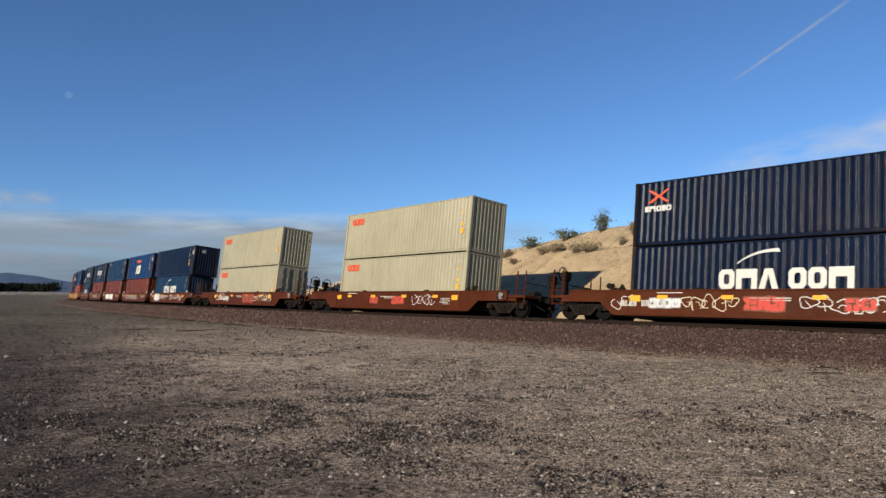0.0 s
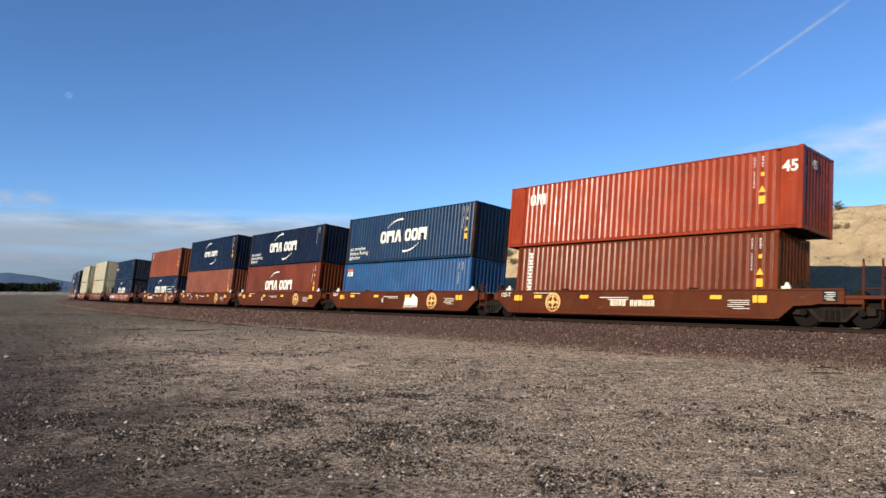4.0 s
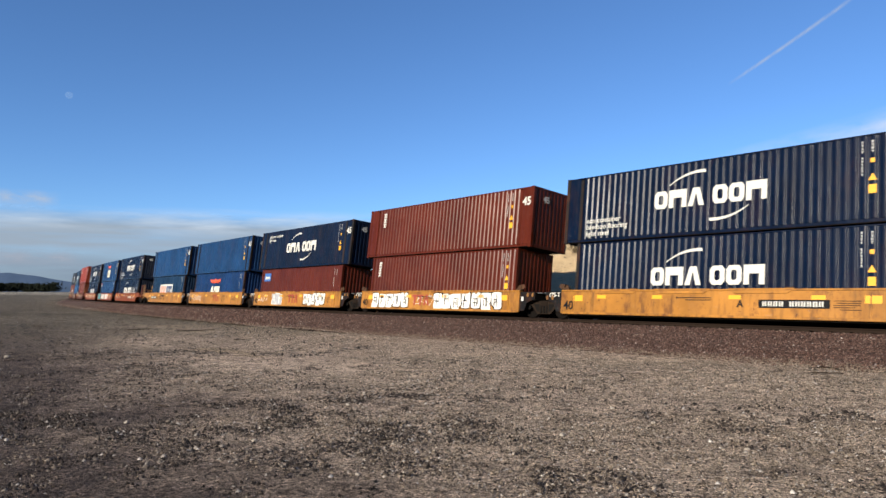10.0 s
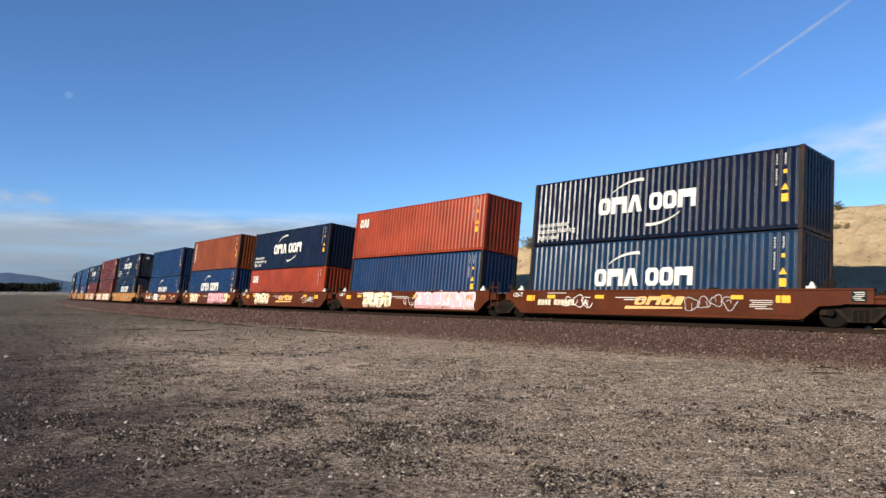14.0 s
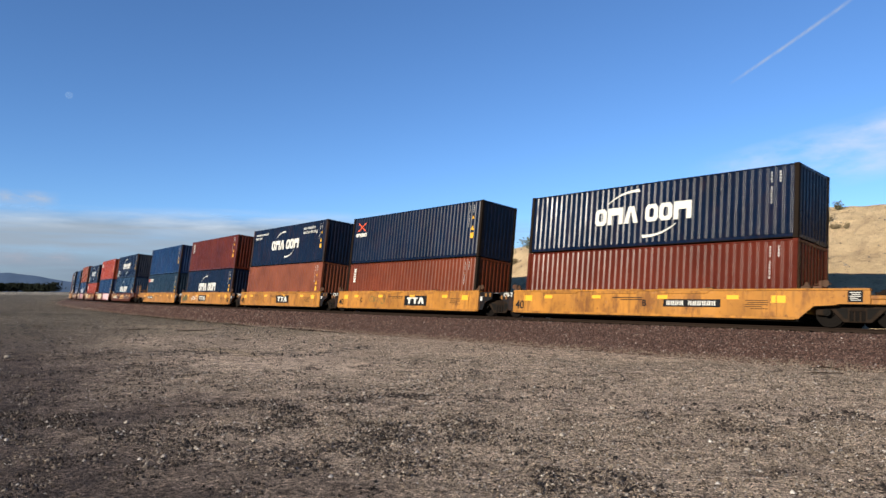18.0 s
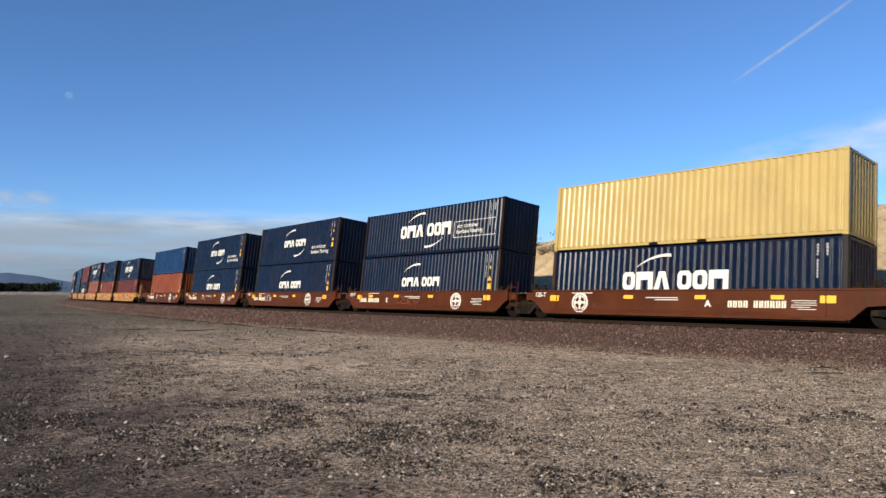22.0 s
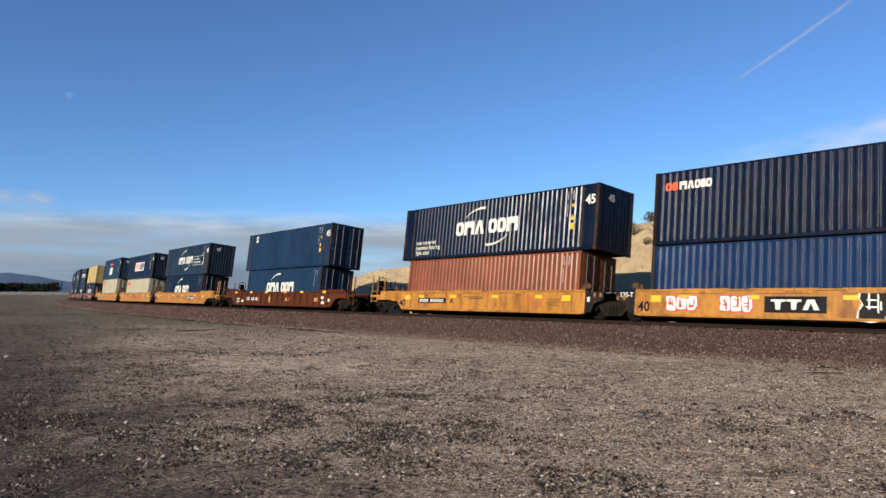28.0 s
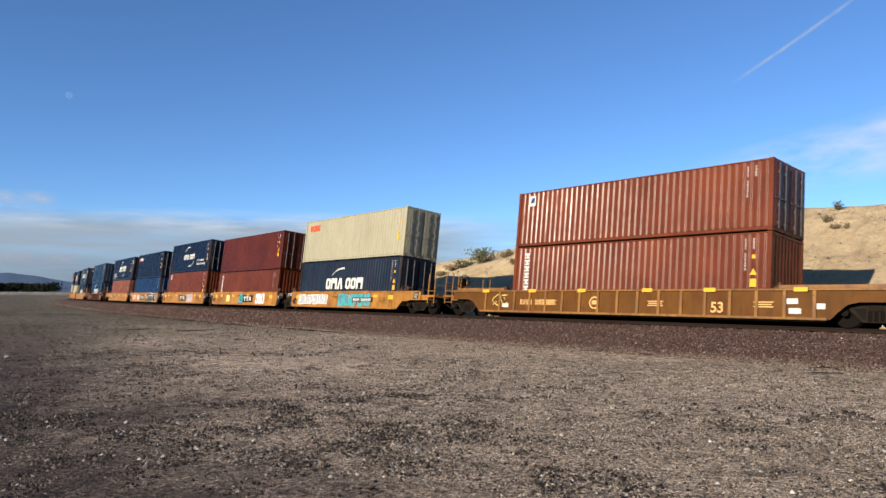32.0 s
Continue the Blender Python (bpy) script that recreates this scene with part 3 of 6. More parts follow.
def scrub(x, y, z, wide, tall, dry, seed, leaves=260):
    """A desert bush: bare stems that fork, with small leaf flecks towards the tips."""
    rng = random.Random(seed)
    root = thing("bush", "dry straw-coloured desert scrub on the sandy bank" if dry else "grey-green desert bush with bare twigs on the sandy bank", "bush", "scrub on the bank")
    root.matrix_basis = pose(x, y, z)
    stems, fleck = Shape(), Shape()
    tips = []
    for i in range(16):
        a, lean = rng.uniform(0, 6.283), rng.uniform(0.1, 1.0)
        p = Vector((math.cos(a), math.sin(a), 0)) * wide * 0.06
        d = Vector((math.cos(a) * lean, math.sin(a) * lean, 1.0)).normalized()
        r = 0.012 + 0.006 * tall
        for k in range(3):
            step = Vector((wide * 0.5 * d.x, wide * 0.5 * d.y, tall * d.z)) * rng.uniform(0.26, 0.42)
            q = p + step
            stems.tube(p, q, r, 3)
            d = (d + Vector((rng.uniform(-0.5, 0.5), rng.uniform(-0.5, 0.5), rng.uniform(-0.15, 0.3)))).normalized()
            for b in range(2):
                e = q + Vector((rng.uniform(-0.5, 0.5) * wide * 0.4, rng.uniform(-0.5, 0.5) * wide * 0.4, rng.uniform(0.02, 0.30) * tall))
                stems.tube(q, e, r * 0.45, 3)
                tips.append(e)
            tips.append(q)
            p, r = q, r * 0.7
    for i in range(leaves):
        t = rng.choice(tips)
        c = t + Vector((rng.gauss(0, 0.09) * wide, rng.gauss(0, 0.09) * wide, rng.gauss(0, 0.07) * tall))
        c.z = max(c.z, 0.03)
        u = Vector((rng.gauss(0, 1), rng.gauss(0, 1), rng.gauss(0, 1))).normalized() * rng.uniform(0.02, 0.055) * (0.6 + 0.5 * wide)
        w = u.orthogonal() * rng.uniform(0.5, 0.9)
        n = len(fleck.v)
        fleck.v += [tuple(c - u), tuple(c + w), tuple(c + u), tuple(c - w)]
        fleck.f.append((n, n + 1, n + 2, n + 3))
    piece("branchwork", stems.mesh("branchwork", TWIG), root)
    piece("foliage", fleck.mesh("foliage", STRAW if dry else LEAF), root)
    return root


CREST_SCRUB = [
    (-33.0, 45.27, 1.55, 1.12, 0), (-35.27, 43.68, 1.91, 0.78, 0), (-38.68, 43.48, 1.82, 0.82, 0), (-42.24, 41.37, 2.78, 1.02, 0),
    (-40.01, 42.05, 1.63, 0.54, 1), (-16.19, 45.21, 0.6, 0.46, 0), (-20.63, 46.04, 0.65, 0.51, 0), (-19.75, 45.98, 1.0, 0.5, 0),
    (-30.71, 40.48, 1.56, 0.7, 1), (-31.73, 40.39, 1.03, 0.63, 1), (-33.56, 40.59, 1.63, 0.57, 1), (-21.77, 41.91, 0.69, 0.62, 0),
    (-22.07, 41.58, 0.76, 0.48, 1), (-20.93, 40.06, 1.33, 0.6, 1), (-18.43, 40.3, 1.91, 0.64, 1), (-15.96, 42.84, 0.7, 0.38, 1),
]
FACE_SCRUB = [
    (-15.33, 42.07, 0.74, 0.25, 1), (-14.7, 42.17, 0.31, 0.31, 1), (-25.24, 40.89, 1.45, 1.37, 1), (-28.65, 43.0, 0.94, 0.79, 1),
    (-29.31, 46.05, 1.24, 0.66, 0), (-27.9, 46.0, 1.21, 0.65, 0), (-33.26, 45.99, 1.13, 1.31, 0), (-26.51, 41.26, 0.74, 0.44, 1),
    (-22.36, 42.13, 0.84, 0.63, 1), (-22.53, 40.36, 0.68, 0.34, 1), (-44.34, 41.43, 1.9, 0.57, 0), (-45.57, 41.26, 1.45, 0.48, 1),
    (-45.92, 40.29, 1.25, 0.38, 1), (-35.23, 40.97, 1.26, 0.5, 1), (-37.39, 40.22, 1.11, 0.43, 1), (-28.72, 41.62, 0.77, 0.46, 1),
]
BUSHES = CREST_SCRUB + FACE_SCRUB


def build_rubble():
    rng = np.random.default_rng(11)
    rows = []
    for i in range(5200):
        x, y = rng.uniform(-66, 6), rng.uniform(31.5, 45.5)
        if noise.noise(Vector((x * 0.3, y * 0.45, 1.7))) < rng.uniform(-0.5, 0.4):
            continue
        s = 0.05 + 0.22 * rng.random() ** 4
        rows.append((x, y, bank_z(x, y) + s * 0.1, s))
    scatter("bank_rubble", np.array(rows), RUBBLE, "pale stones and rubble lying on the sandy bank", "rubble", 0.7)


def build_scrub():
    for i, (x, y, wide, tall, dry) in enumerate(BUSHES):
        scrub(x, y, bank_z(x, y) - 0.05, wide, tall, dry, 40 + i, 420 if wide > 1.2 else 240)


def build_grove():
    """A far row of dark trees beyond the dirt."""
    for i in range(26):
        rng = random.Random(900 + i)
        a = radians(6.6 + 6.4 * i / 25 + rng.uniform(-0.1, 0.1))
        d = 620 + rng.uniform(-40, 60)
        root = thing("tree", "dark distant tree in a row at the edge of the plain", "tree", "far row of trees")
        root.matrix_basis = pose(-d * math.cos(a), d * math.sin(a), float(ground_z(-d * math.cos(a), 30.0)) - 0.1)
        tall = rng.uniform(5.0, 7.6)
        piece("trunk", Shape().tube((0, 0, 0), (0.2, 0, tall * 0.6), 0.22, 6).mesh("trunk", TWIG), root)
        s = Shape()
        for k in range(240):
            u = rng.random()
            c = Vector((rng.gauss(0, 2.6), rng.gauss(0, 2.6), tall * (0.14 + 0.82 * u) + rng.gauss(0, 0.3)))
            e = Vector((rng.gauss(0, 1), rng.gauss(0, 1), rng.gauss(0, 1))).normalized() * rng.uniform(0.35, 0.8)
            w = e.orthogonal()
            n = len(s.v)
            s.v += [tuple(c - e), tuple(c + w), tuple(c + e), tuple(c - w)]
            s.f.append((n, n + 1, n + 2, n + 3))
        piece("crown", s.mesh("crown", GROVE), root)


def veil(name, dist, a0, a1, e0, e1, strength, scale, stretch, low, high, label, fade=0.25, tint=(0.82, 0.87, 0.95)):
    """A thin patch of high cloud, far behind everything, lit like the sky."""
    m = bpy.data.materials.new(name)
    m.use_nodes = True
    nt = m.node_tree
    nt.nodes.clear()
    out = nt.nodes.new("ShaderNodeOutputMaterial")
    em = nt.nodes.new("ShaderNodeEmission")
    em.inputs[0].default_value = (*tint, 1)
    em.inputs[1].default_value = strength
    tr = nt.nodes.new("ShaderNodeBsdfTransparent")
    mix = nt.nodes.new("ShaderNodeMixShader")
    f = ramp(nt, noise_tex(nt, scale, 7, 0.6, "Generated", stretch), [(low, (0, 0, 0)), (high, (1, 1, 1))])
    tc = nt.nodes.new("ShaderNodeTexCoord")
    sp = nt.nodes.new("ShaderNodeSeparateXYZ")
    nt.links.new(tc.outputs["UV"], sp.inputs[0])
    edge = ramp(nt, sp.outputs[1], [(0.0, (0, 0, 0)), (fade, (1, 1, 1)), (1 - fade, (1, 1, 1)), (1.0, (0, 0, 0))])
    edgex = ramp(nt, sp.outputs[0], [(0.0, (0, 0, 0)), (0.2, (1, 1, 1)), (0.8, (1, 1, 1)), (1.0, (0, 0, 0))])
    f = mixc(nt, 1.0, mixc(nt, 1.0, f, edge, "MULTIPLY"), edgex, "MULTIPLY")
    nt.links.new(f, mix.inputs[0])
    nt.links.new(tr.outputs[0], mix.inputs[1])
    nt.links.new(em.outputs[0], mix.inputs[2])
    nt.links.new(mix.outputs[0], out.inputs[0])
    n = 24
    v, fs, uv = [], [], []
    for i in range(n + 1):
        u = i / n
        for w in (0, 1):
            a = radians(a0 + (a1 - a0) * u)
            ea, eb = (e0, e1) if not isinstance(e0, tuple) else (e0[0] + (e0[1] - e0[0]) * u, e1[0] + (e1[1] - e1[0]) * u)
            e = radians(ea if w == 0 else eb)
            v.append((-dist * math.cos(a) * math.cos(e), dist * math.sin(a) * math.cos(e), dist * math.sin(e)))
            uv.append((u, w))
    for i in range(n):
        fs.append((2 * i, 2 * i + 2, 2 * i + 3, 2 * i + 1))
    me = bpy.data.meshes.new(name)
    me.from_pydata(v, [], fs)
    layer = me.uv_layers.new()
    for loop in me.loops:
        layer.data[loop.index].uv = uv[loop.vertex_index]
    me.materials.append(m)
    ob = new(name, me)
    ob.visible_shadow = False
    return tagged(ob, label, "cloud", kind="structure")


def build_sky():
    veil("backdrop_cloud", 4200, -6, 52, -1.0, 6.1, 1.0, 1.5, (1.4, 1.4, 3.4), 0.10, 0.55, "thin pale grey cloud bank low over the horizon", 0.16, (0.174, 0.203, 0.23))
    veil("backdrop_haze", 4150, -10, 34, -1.2, 3.4, 1.0, 1.2, (1.2, 1.2, 2.0), 0.05, 0.60, "grey haze under the cloud bank at the horizon", 0.36, (0.109, 0.132, 0.16))
    veil("backdrop_streak", 4120, 2, 25, 4.3, 6.4, 1.0, 1.4, (2.2, 2.2, 2.6), 0.38, 0.85, "soft white streaks along the top of the cloud bank", 0.45, (0.294, 0.32, 0.341))
    veil("backdrop_streak", 4110, 17, 47, 4.2, 6.6, 1.0, 1.9, (2.6, 2.6, 2.2), 0.36, 0.80, "soft white streaks along the top of the cloud bank", 0.45, (0.32, 0.347, 0.366))
    veil("backdrop_puff", 4105, 8.2, 13.4, 6.0, 7.3, 1.0, 1.6, (2.0, 2.0, 1.4), 0.25, 0.75, "small faint cloud puff above the cloud bank", 0.45, (0.232, 0.255, 0.287))
    veil("backdrop_puff", 4104, 8.0, 15.0, 1.9, 3.2, 1.0, 1.4, (2.0, 2.0, 1.8), 0.30, 0.80, "faint warm cloud puff in the haze", 0.45, (0.193, 0.193, 0.209))
    veil("backdrop_cirrus", 4300, 60, 84, (6.0, 9.0), (10.0, 15.0), 0.42, 1.6, (2.2, 2.2, 3.6), 0.34, 0.85, "wisps of thin white cirrus")
    moon = bpy.data.meshes.new("moon")
    e, a, r = radians(13.95), radians(13.66), 19.0
    c = Vector((-math.cos(a) * math.cos(e), math.sin(a) * math.cos(e), math.sin(e)))
    u = c.cross(Vector((0, 0, 1))).normalized()
    w = u.cross(c)
    moon.from_pydata([tuple(c * 4400 + r * (u * math.cos(k * 0.2618) + w * math.sin(k * 0.2618) * (0.9 if k < 12 else 1.0))) for k in range(24)], [], [tuple(range(24))])
    m, nt, b = nodes("pale_moon", 1.0, 0, 0)
    b.inputs["Base Color"].default_value = (0.3, 0.4, 0.5, 1)
    b.inputs["Emission Color"].default_value = (0.62, 0.78, 0.95, 1)
    b.inputs["Emission Strength"].default_value = 0.22
    b.inputs["Alpha"].default_value = 0.13
    moon.materials.append(m)
    ob = tagged(new("backdrop_moon", moon), "faint pale daytime moon in the blue sky", "moon", kind="structure")
    ob.visible_shadow = False
    return veil("contrail", 4100, 63.2, 72.3, (15.15, 20.2), (15.5, 20.62), 0.30, 2.0, (7, 7, 1), 0.15, 0.95, "thin white slanting contrail high in the sky", 0.45)


def build_debris():
    """Single pale stones and sticks on the dirt: bearing from the west in degrees, distance, size."""
    for i, (a, d, size) in enumerate(((22.5, 26.4, 0.20), (35.3, 15.3, 0.15), (34.0, 13.6, 0.13), (54.5, 13.6, 0.15), (50.7, 11.0, 0.16), (57.5, 12.2, 0.13), (42.5, 11.7, 0.12), (30.2, 20.0, 0.16),
                                      (18.0, 12.8, 0.14), (34.8, 8.4, 0.10), (10.5, 28.0, 0.28), (60.5, 16.0, 0.11), (47.0, 9.6, 0.10), (64.0, 10.6, 0.11), (27.0, 10.5, 0.12))):
        rng = random.Random(70 + i)
        bm = bmesh.new()
        bmesh.ops.create_icosphere(bm, subdivisions=2, radius=0.5)
        for v in bm.verts:
            v.co *= 1.0 + 0.5 * noise.noise(v.co * 2.2 + Vector((i * 3.7, 0, 0)))
            v.co = Vector((v.co.x * rng.uniform(0.97, 1.03), v.co.y * 0.72, max(v.co.z * 0.55, -0.16)))
        me = bpy.data.meshes.new("stone")
        bm.to_mesh(me)
        bm.free()
        me.materials.append(PALE_STONE)
        x, y = -d * math.cos(radians(a)), d * math.sin(radians(a))
        ob = tagged(new("stone", me), "pale loose stone lying on the gravelly dirt", "stone", "loose stones on the dirt")
        ob.matrix_basis = pose(x, y, float(ground_z(x, y)) + 0.07 * size, 0, 0, rng.uniform(0, 360)) @ Matrix.Scale(0.7 * size, 4)
    for i, (a, d, long, turn) in enumerate(((69.3, 21.3, 0.75, 20), (22.4, 42.0, 2.2, 30), (18.6, 45.0, 1.6, 25), (26.0, 34.0, 0.8, 40), (54.8, 19.5, 0.35, 50), (56.3, 19.2, 0.3, 10), (66.0, 21.4, 0.4, 60), (12.0, 52.0, 1.8, 15),
                                            (29.6, 13.4, 0.32, 140), (37.0, 10.4, 0.22, 70), (20.5, 14.5, 0.3, 20))):
        rng = random.Random(170 + i)
        s, p, step = Shape(), Vector((-long / 2, 0, 0)), long / 4
        for k in range(4):
            q = p + Vector((step, rng.uniform(-0.08, 0.08) * long, rng.uniform(0.0, 0.02) * long))
            s.tube(p, q, 0.010 + 0.012 * long * (1 - 0.15 * k), 5)
            p = q
        x, y = -d * math.cos(radians(a)), d * math.sin(radians(a))
        ob = tagged(new("stick", s.mesh("stick", STICK)), "dark weathered stick lying on the dirt", "stick", "sticks on the dirt")
        ob.matrix_basis = pose(x, y, float(ground_z(x, y)) + 0.012, 0, 0, turn)


# ---------------------------------------------------------------- containers
W = 2.438
POST, SILL, HEAD = 0.16, 0.16, 0.07
INCH40, INCH45 = 12.192, 13.716


def ribs(x0, x1, pitch, depth, run_in=0.235):
    """A pressed-sheet profile from x0 to x1 with rounded bends: (x, inset, slope) rows."""
    n = max(1, round((x1 - x0) / pitch))
    p = (x1 - x0) / n
    k = depth / (run_in * p)
    m, e = run_in / 2 + 0.0225, run_in / 2 - 0.0325
    out = [(x0, depth, 0.0)]
    for i in range(n):
        a = x0 + i * p
        out += [(a + (0.25 - m) * p, depth, 0.0), (a + (0.25 - e) * p, depth * 0.88, k), (a + (0.25 + e) * p, depth * 0.12, k), (a + (0.25 + m) * p, 0.0, 0.0),
                (a + (0.75 - m) * p, 0.0, 0.0), (a + (0.75 - e) * p, depth * 0.12, -k), (a + (0.75 + e) * p, depth * 0.88, -k), (a + (0.75 + m) * p, depth, 0.0)]
    out.append((x1, depth, 0.0))
    return out


def sheet_mesh(profile, z0, z1, axis):
    """axis 'x': a long side that faces +y at y = 0; 'y': an end that faces -x at x = 0."""
    v, f, normals = [], [], []
    for q, d, k in profile:
        l = math.hypot(1.0, k)
        for z in (z0, z1):
            v.append((q, -d, z) if axis == "x" else (d, q, z))
            normals.append((-k / l, 1 / l, 0) if axis == "x" else (-1 / l, -k / l, 0))
    for i in range(len(profile) - 1):
        f.append((2 * i, 2 * i + 1, 2 * i + 3, 2 * i + 2))
    me = bpy.data.meshes.new("pressed_sheet")
    me.from_pydata(v, [], f)
    me.polygons.foreach_set("use_smooth", [True] * len(me.polygons))
    me.normals_split_custom_set_from_vertices(normals)
    me.materials.append(GRIME)
    return me


def container_meshes(L, H):
    h, w = L / 2, W / 2
    d = {}
    span = 6.096 - POST if L > 13 else h - POST
    d["side"] = sheet_mesh(ribs(-span, span, 0.285, 0.030), SILL, H - HEAD, "x")
    d["end"] = sheet_mesh(ribs(-w + 0.1, w - 0.1, 0.255, 0.030, 0.15), SILL, H - HEAD, "y")
    if L > 13:
        d["wing"] = sheet_mesh(ribs(6.096, h - POST, 0.45, 0.012), SILL, H - HEAD, "x")
    d["roof"] = Shape().box(-h + 0.05, h - 0.05, -w + 0.03, w - 0.03, H - 0.05, H - 0.02).mesh("roof", GRIME)
    d["floor"] = Shape().box(-h + 0.05, h - 0.05, -w + 0.06, w - 0.06, 0.03, 0.15).mesh("floor", GRIME)
    d["post"] = Shape().box(-POST / 2, POST / 2, -POST / 2, POST / 2, 0.115, H - 0.115).mesh("post", GRIME, 0.012)
    d["casting"] = Shape().box(-0.089, 0.089, -0.081, 0.081, 0, 0.118).mesh("casting", GRIME, 0.01)
    d["sill"] = Shape().box(-h + POST, h - POST, -0.03, 0.03, 0.048, SILL).mesh("sill", GRIME, 0.008)
    d["header"] = Shape().box(-h + POST, h - POST, -0.03, 0.03, H - HEAD, H - 0.018).mesh("header", GRIME, 0.008)
    d["cross_sill"] = Shape().box(-0.05, 0.05, -w + POST, w - POST, 0.02, SILL).mesh("cross_sill", GRIME, 0.008)
    d["cross_header"] = Shape().box(-0.05, 0.05, -w + POST, w - POST, H - HEAD - 0.04, H - 0.005).mesh("cross_header", GRIME, 0.008)
    leaf = Shape().box(-0.03, 0.02, 0.02, w - POST, SILL, H - HEAD - 0.04)
    for i in range(4):
        z = SILL + (H - 0.3) * (i + 0.12) / 4
        leaf.box(-0.045, -0.03, 0.12, w - POST - 0.1, z, z + (H - 0.3) / 4 * 0.72)
    d["leaf"] = leaf.mesh("leaf", GRIME, 0.006)
    rod = Shape().tube((-0.075, 0, 0.12), (-0.075, 0, H - 0.12), 0.02, 6)
    for z in (0.3, 0.9, H - 0.5):
        rod.box(-0.08, -0.03, -0.04, 0.04, z, z + 0.06)
    rod.box(-0.095, -0.075, -0.02, 0.32, 1.15, 1.19)
    d["rod"] = rod.mesh("rod", SEAL)
    return d


WORN_POST = paint_of("worn_post", (0.0105, 0.0088, 0.0080), rough=0.5, wear=1.0, stain=0.5)


def container(L, H, colour, doors_back, label, post_colour=None, seated=False):
    d = cached(("container", L, H), lambda: container_meshes(L, H))
    m = BOX[colour]
    pm = GRIME if post_colour == "grime" else WORN_POST if colour in ("navy", "blue", "steelblue", "slate", "ink", "orange", "cobalt", "azure") else m
    root = thing("shipping_container", label, "container", "shipping containers on the train")
    h, w = L / 2, W / 2
    flip = Matrix.Rotation(math.pi, 4, "Z")
    piece("side_panel", d["side"], root, m, pose(0, w - 0.012, 0))
    piece("side_panel", d["side"], root, m, pose(0, -w + 0.012, 0) @ flip)
    if L > 13:
        for k in (0, 1):
            piece("end_bay_panel", d["wing"], root, m, pose(0, w - 0.012, 0) if k == 0 else pose(0, w - 0.012, 0) @ Matrix.Translation((-6.096 - h + POST, 0, 0)))
            piece("end_bay_panel", d["wing"], root, m, pose(0, -w + 0.012, 0) @ flip @ (Matrix() if k == 0 else Matrix.Translation((-6.096 - h + POST, 0, 0))))
        for sx in (1, -1):
            for sy in (1, -1):
                piece("lifting_post", d["post"], root, pm, pose(sx * (6.096 - POST / 2), sy * (w - POST / 2), 0))
    piece("roof", d["roof"], root, m)
    piece("underframe", d["floor"], root)
    for sx in (1, -1):
        for sy in (1, -1):
            piece("corner_post", d["post"], root, pm, pose(sx * (h - POST / 2), sy * (w - POST / 2), 0))
            for z in (0, H - 0.118) if not seated else (H - 0.118,):
                piece("corner_casting", d["casting"], root, pm, pose(sx * (h - 0.087), sy * (w - 0.079), z))
    for sy in (1, -1):
        piece("bottom_rail", d["sill"], root, m, pose(0, sy * (w - 0.075), 0))
        piece("top_rail", d["header"], root, m, pose(0, sy * (w - 0.035), 0))
    for sx in (1, -1):
        piece("end_sill", d["cross_sill"], root, m, pose(sx * (h - 0.06), 0, 0))
        piece("end_header", d["cross_header"], root, m, pose(sx * (h - 0.06), 0, 0))
        at = pose(sx * (h - 0.02), 0, 0) if sx < 0 else pose(h - 0.02, 0, 0) @ flip
        if (sx < 0) == doors_back:
            for sy in (1, -1):
                leaf = piece("door", d["leaf"], root, m, at @ Matrix.Diagonal((1, sy, 1, 1)))
            for y in (-0.85, -0.38, 0.38, 0.85):
                piece("lock_rod", d["rod"], root, None, at @ pose(0, y, 0), "bare steel locking rod")
        else:
            piece("end_panel", d["end"], root, m, at)
    return root

# ---------------------------------------------------------------- markings
CREAMW = plain("cream_vinyl", (0.505, 0.463, 0.351), 0.55, vary=0.08)
SALMONV = plain("faded_red_vinyl", (0.505, 0.154, 0.105), 0.55, vary=0.12)
NAVYV = plain("navy_vinyl", (0.014, 0.0246, 0.0702), 0.5)
BLACK_PAINT = paint_of("black", (0.00495, 0.0045, 0.00432), rough=0.5, wear=0.8, stain=0.3)
STENCIL = plain("weathered_stencil", (0.378, 0.369, 0.342), 0.6, vary=0.3, scale=9.0)
GOLD = plain("gold_paint", (0.435, 0.253, 0.0842), 0.55, vary=0.12)
RUSTV = plain("brown_red_paint", (0.197, 0.0351, 0.0175), 0.6, vary=0.2)
SPRAY = {
    "white": plain("white_spray", (0.491, 0.477, 0.435), 0.6, vary=0.12), "cream": plain("cream_spray", (0.505, 0.435, 0.295), 0.6, vary=0.12),
    "pink": plain("pink_spray", (0.477, 0.253, 0.281), 0.6, vary=0.15), "teal": plain("teal_spray", (0.0421, 0.211, 0.225), 0.6, vary=0.2),
    "black": plain("black_spray", (0.0105, 0.00983, 0.00983), 0.6), "grey": plain("grey_spray", (0.253, 0.253, 0.26), 0.6, vary=0.15),
    "red": plain("red_spray", (0.351, 0.0351, 0.0211), 0.6, vary=0.15), "green": plain("green_spray", (0.0351, 0.0632, 0.0211), 0.6, vary=0.2),
    "yellow": plain("yellow_spray", (0.597, 0.491, 0.14), 0.6, vary=0.1), "brown": plain("brown_spray", (0.112, 0.0351, 0.014), 0.6, vary=0.2),
    "blue": plain("blue_spray", (0.0281, 0.0842, 0.246), 0.6, vary=0.1),
}


GLYPH_WIDE = {"o": 0.94, "n": 1.22, "t": 1.08, "v": 1.0, "b": 0.70, "i": 0.45, " ": 0.42}


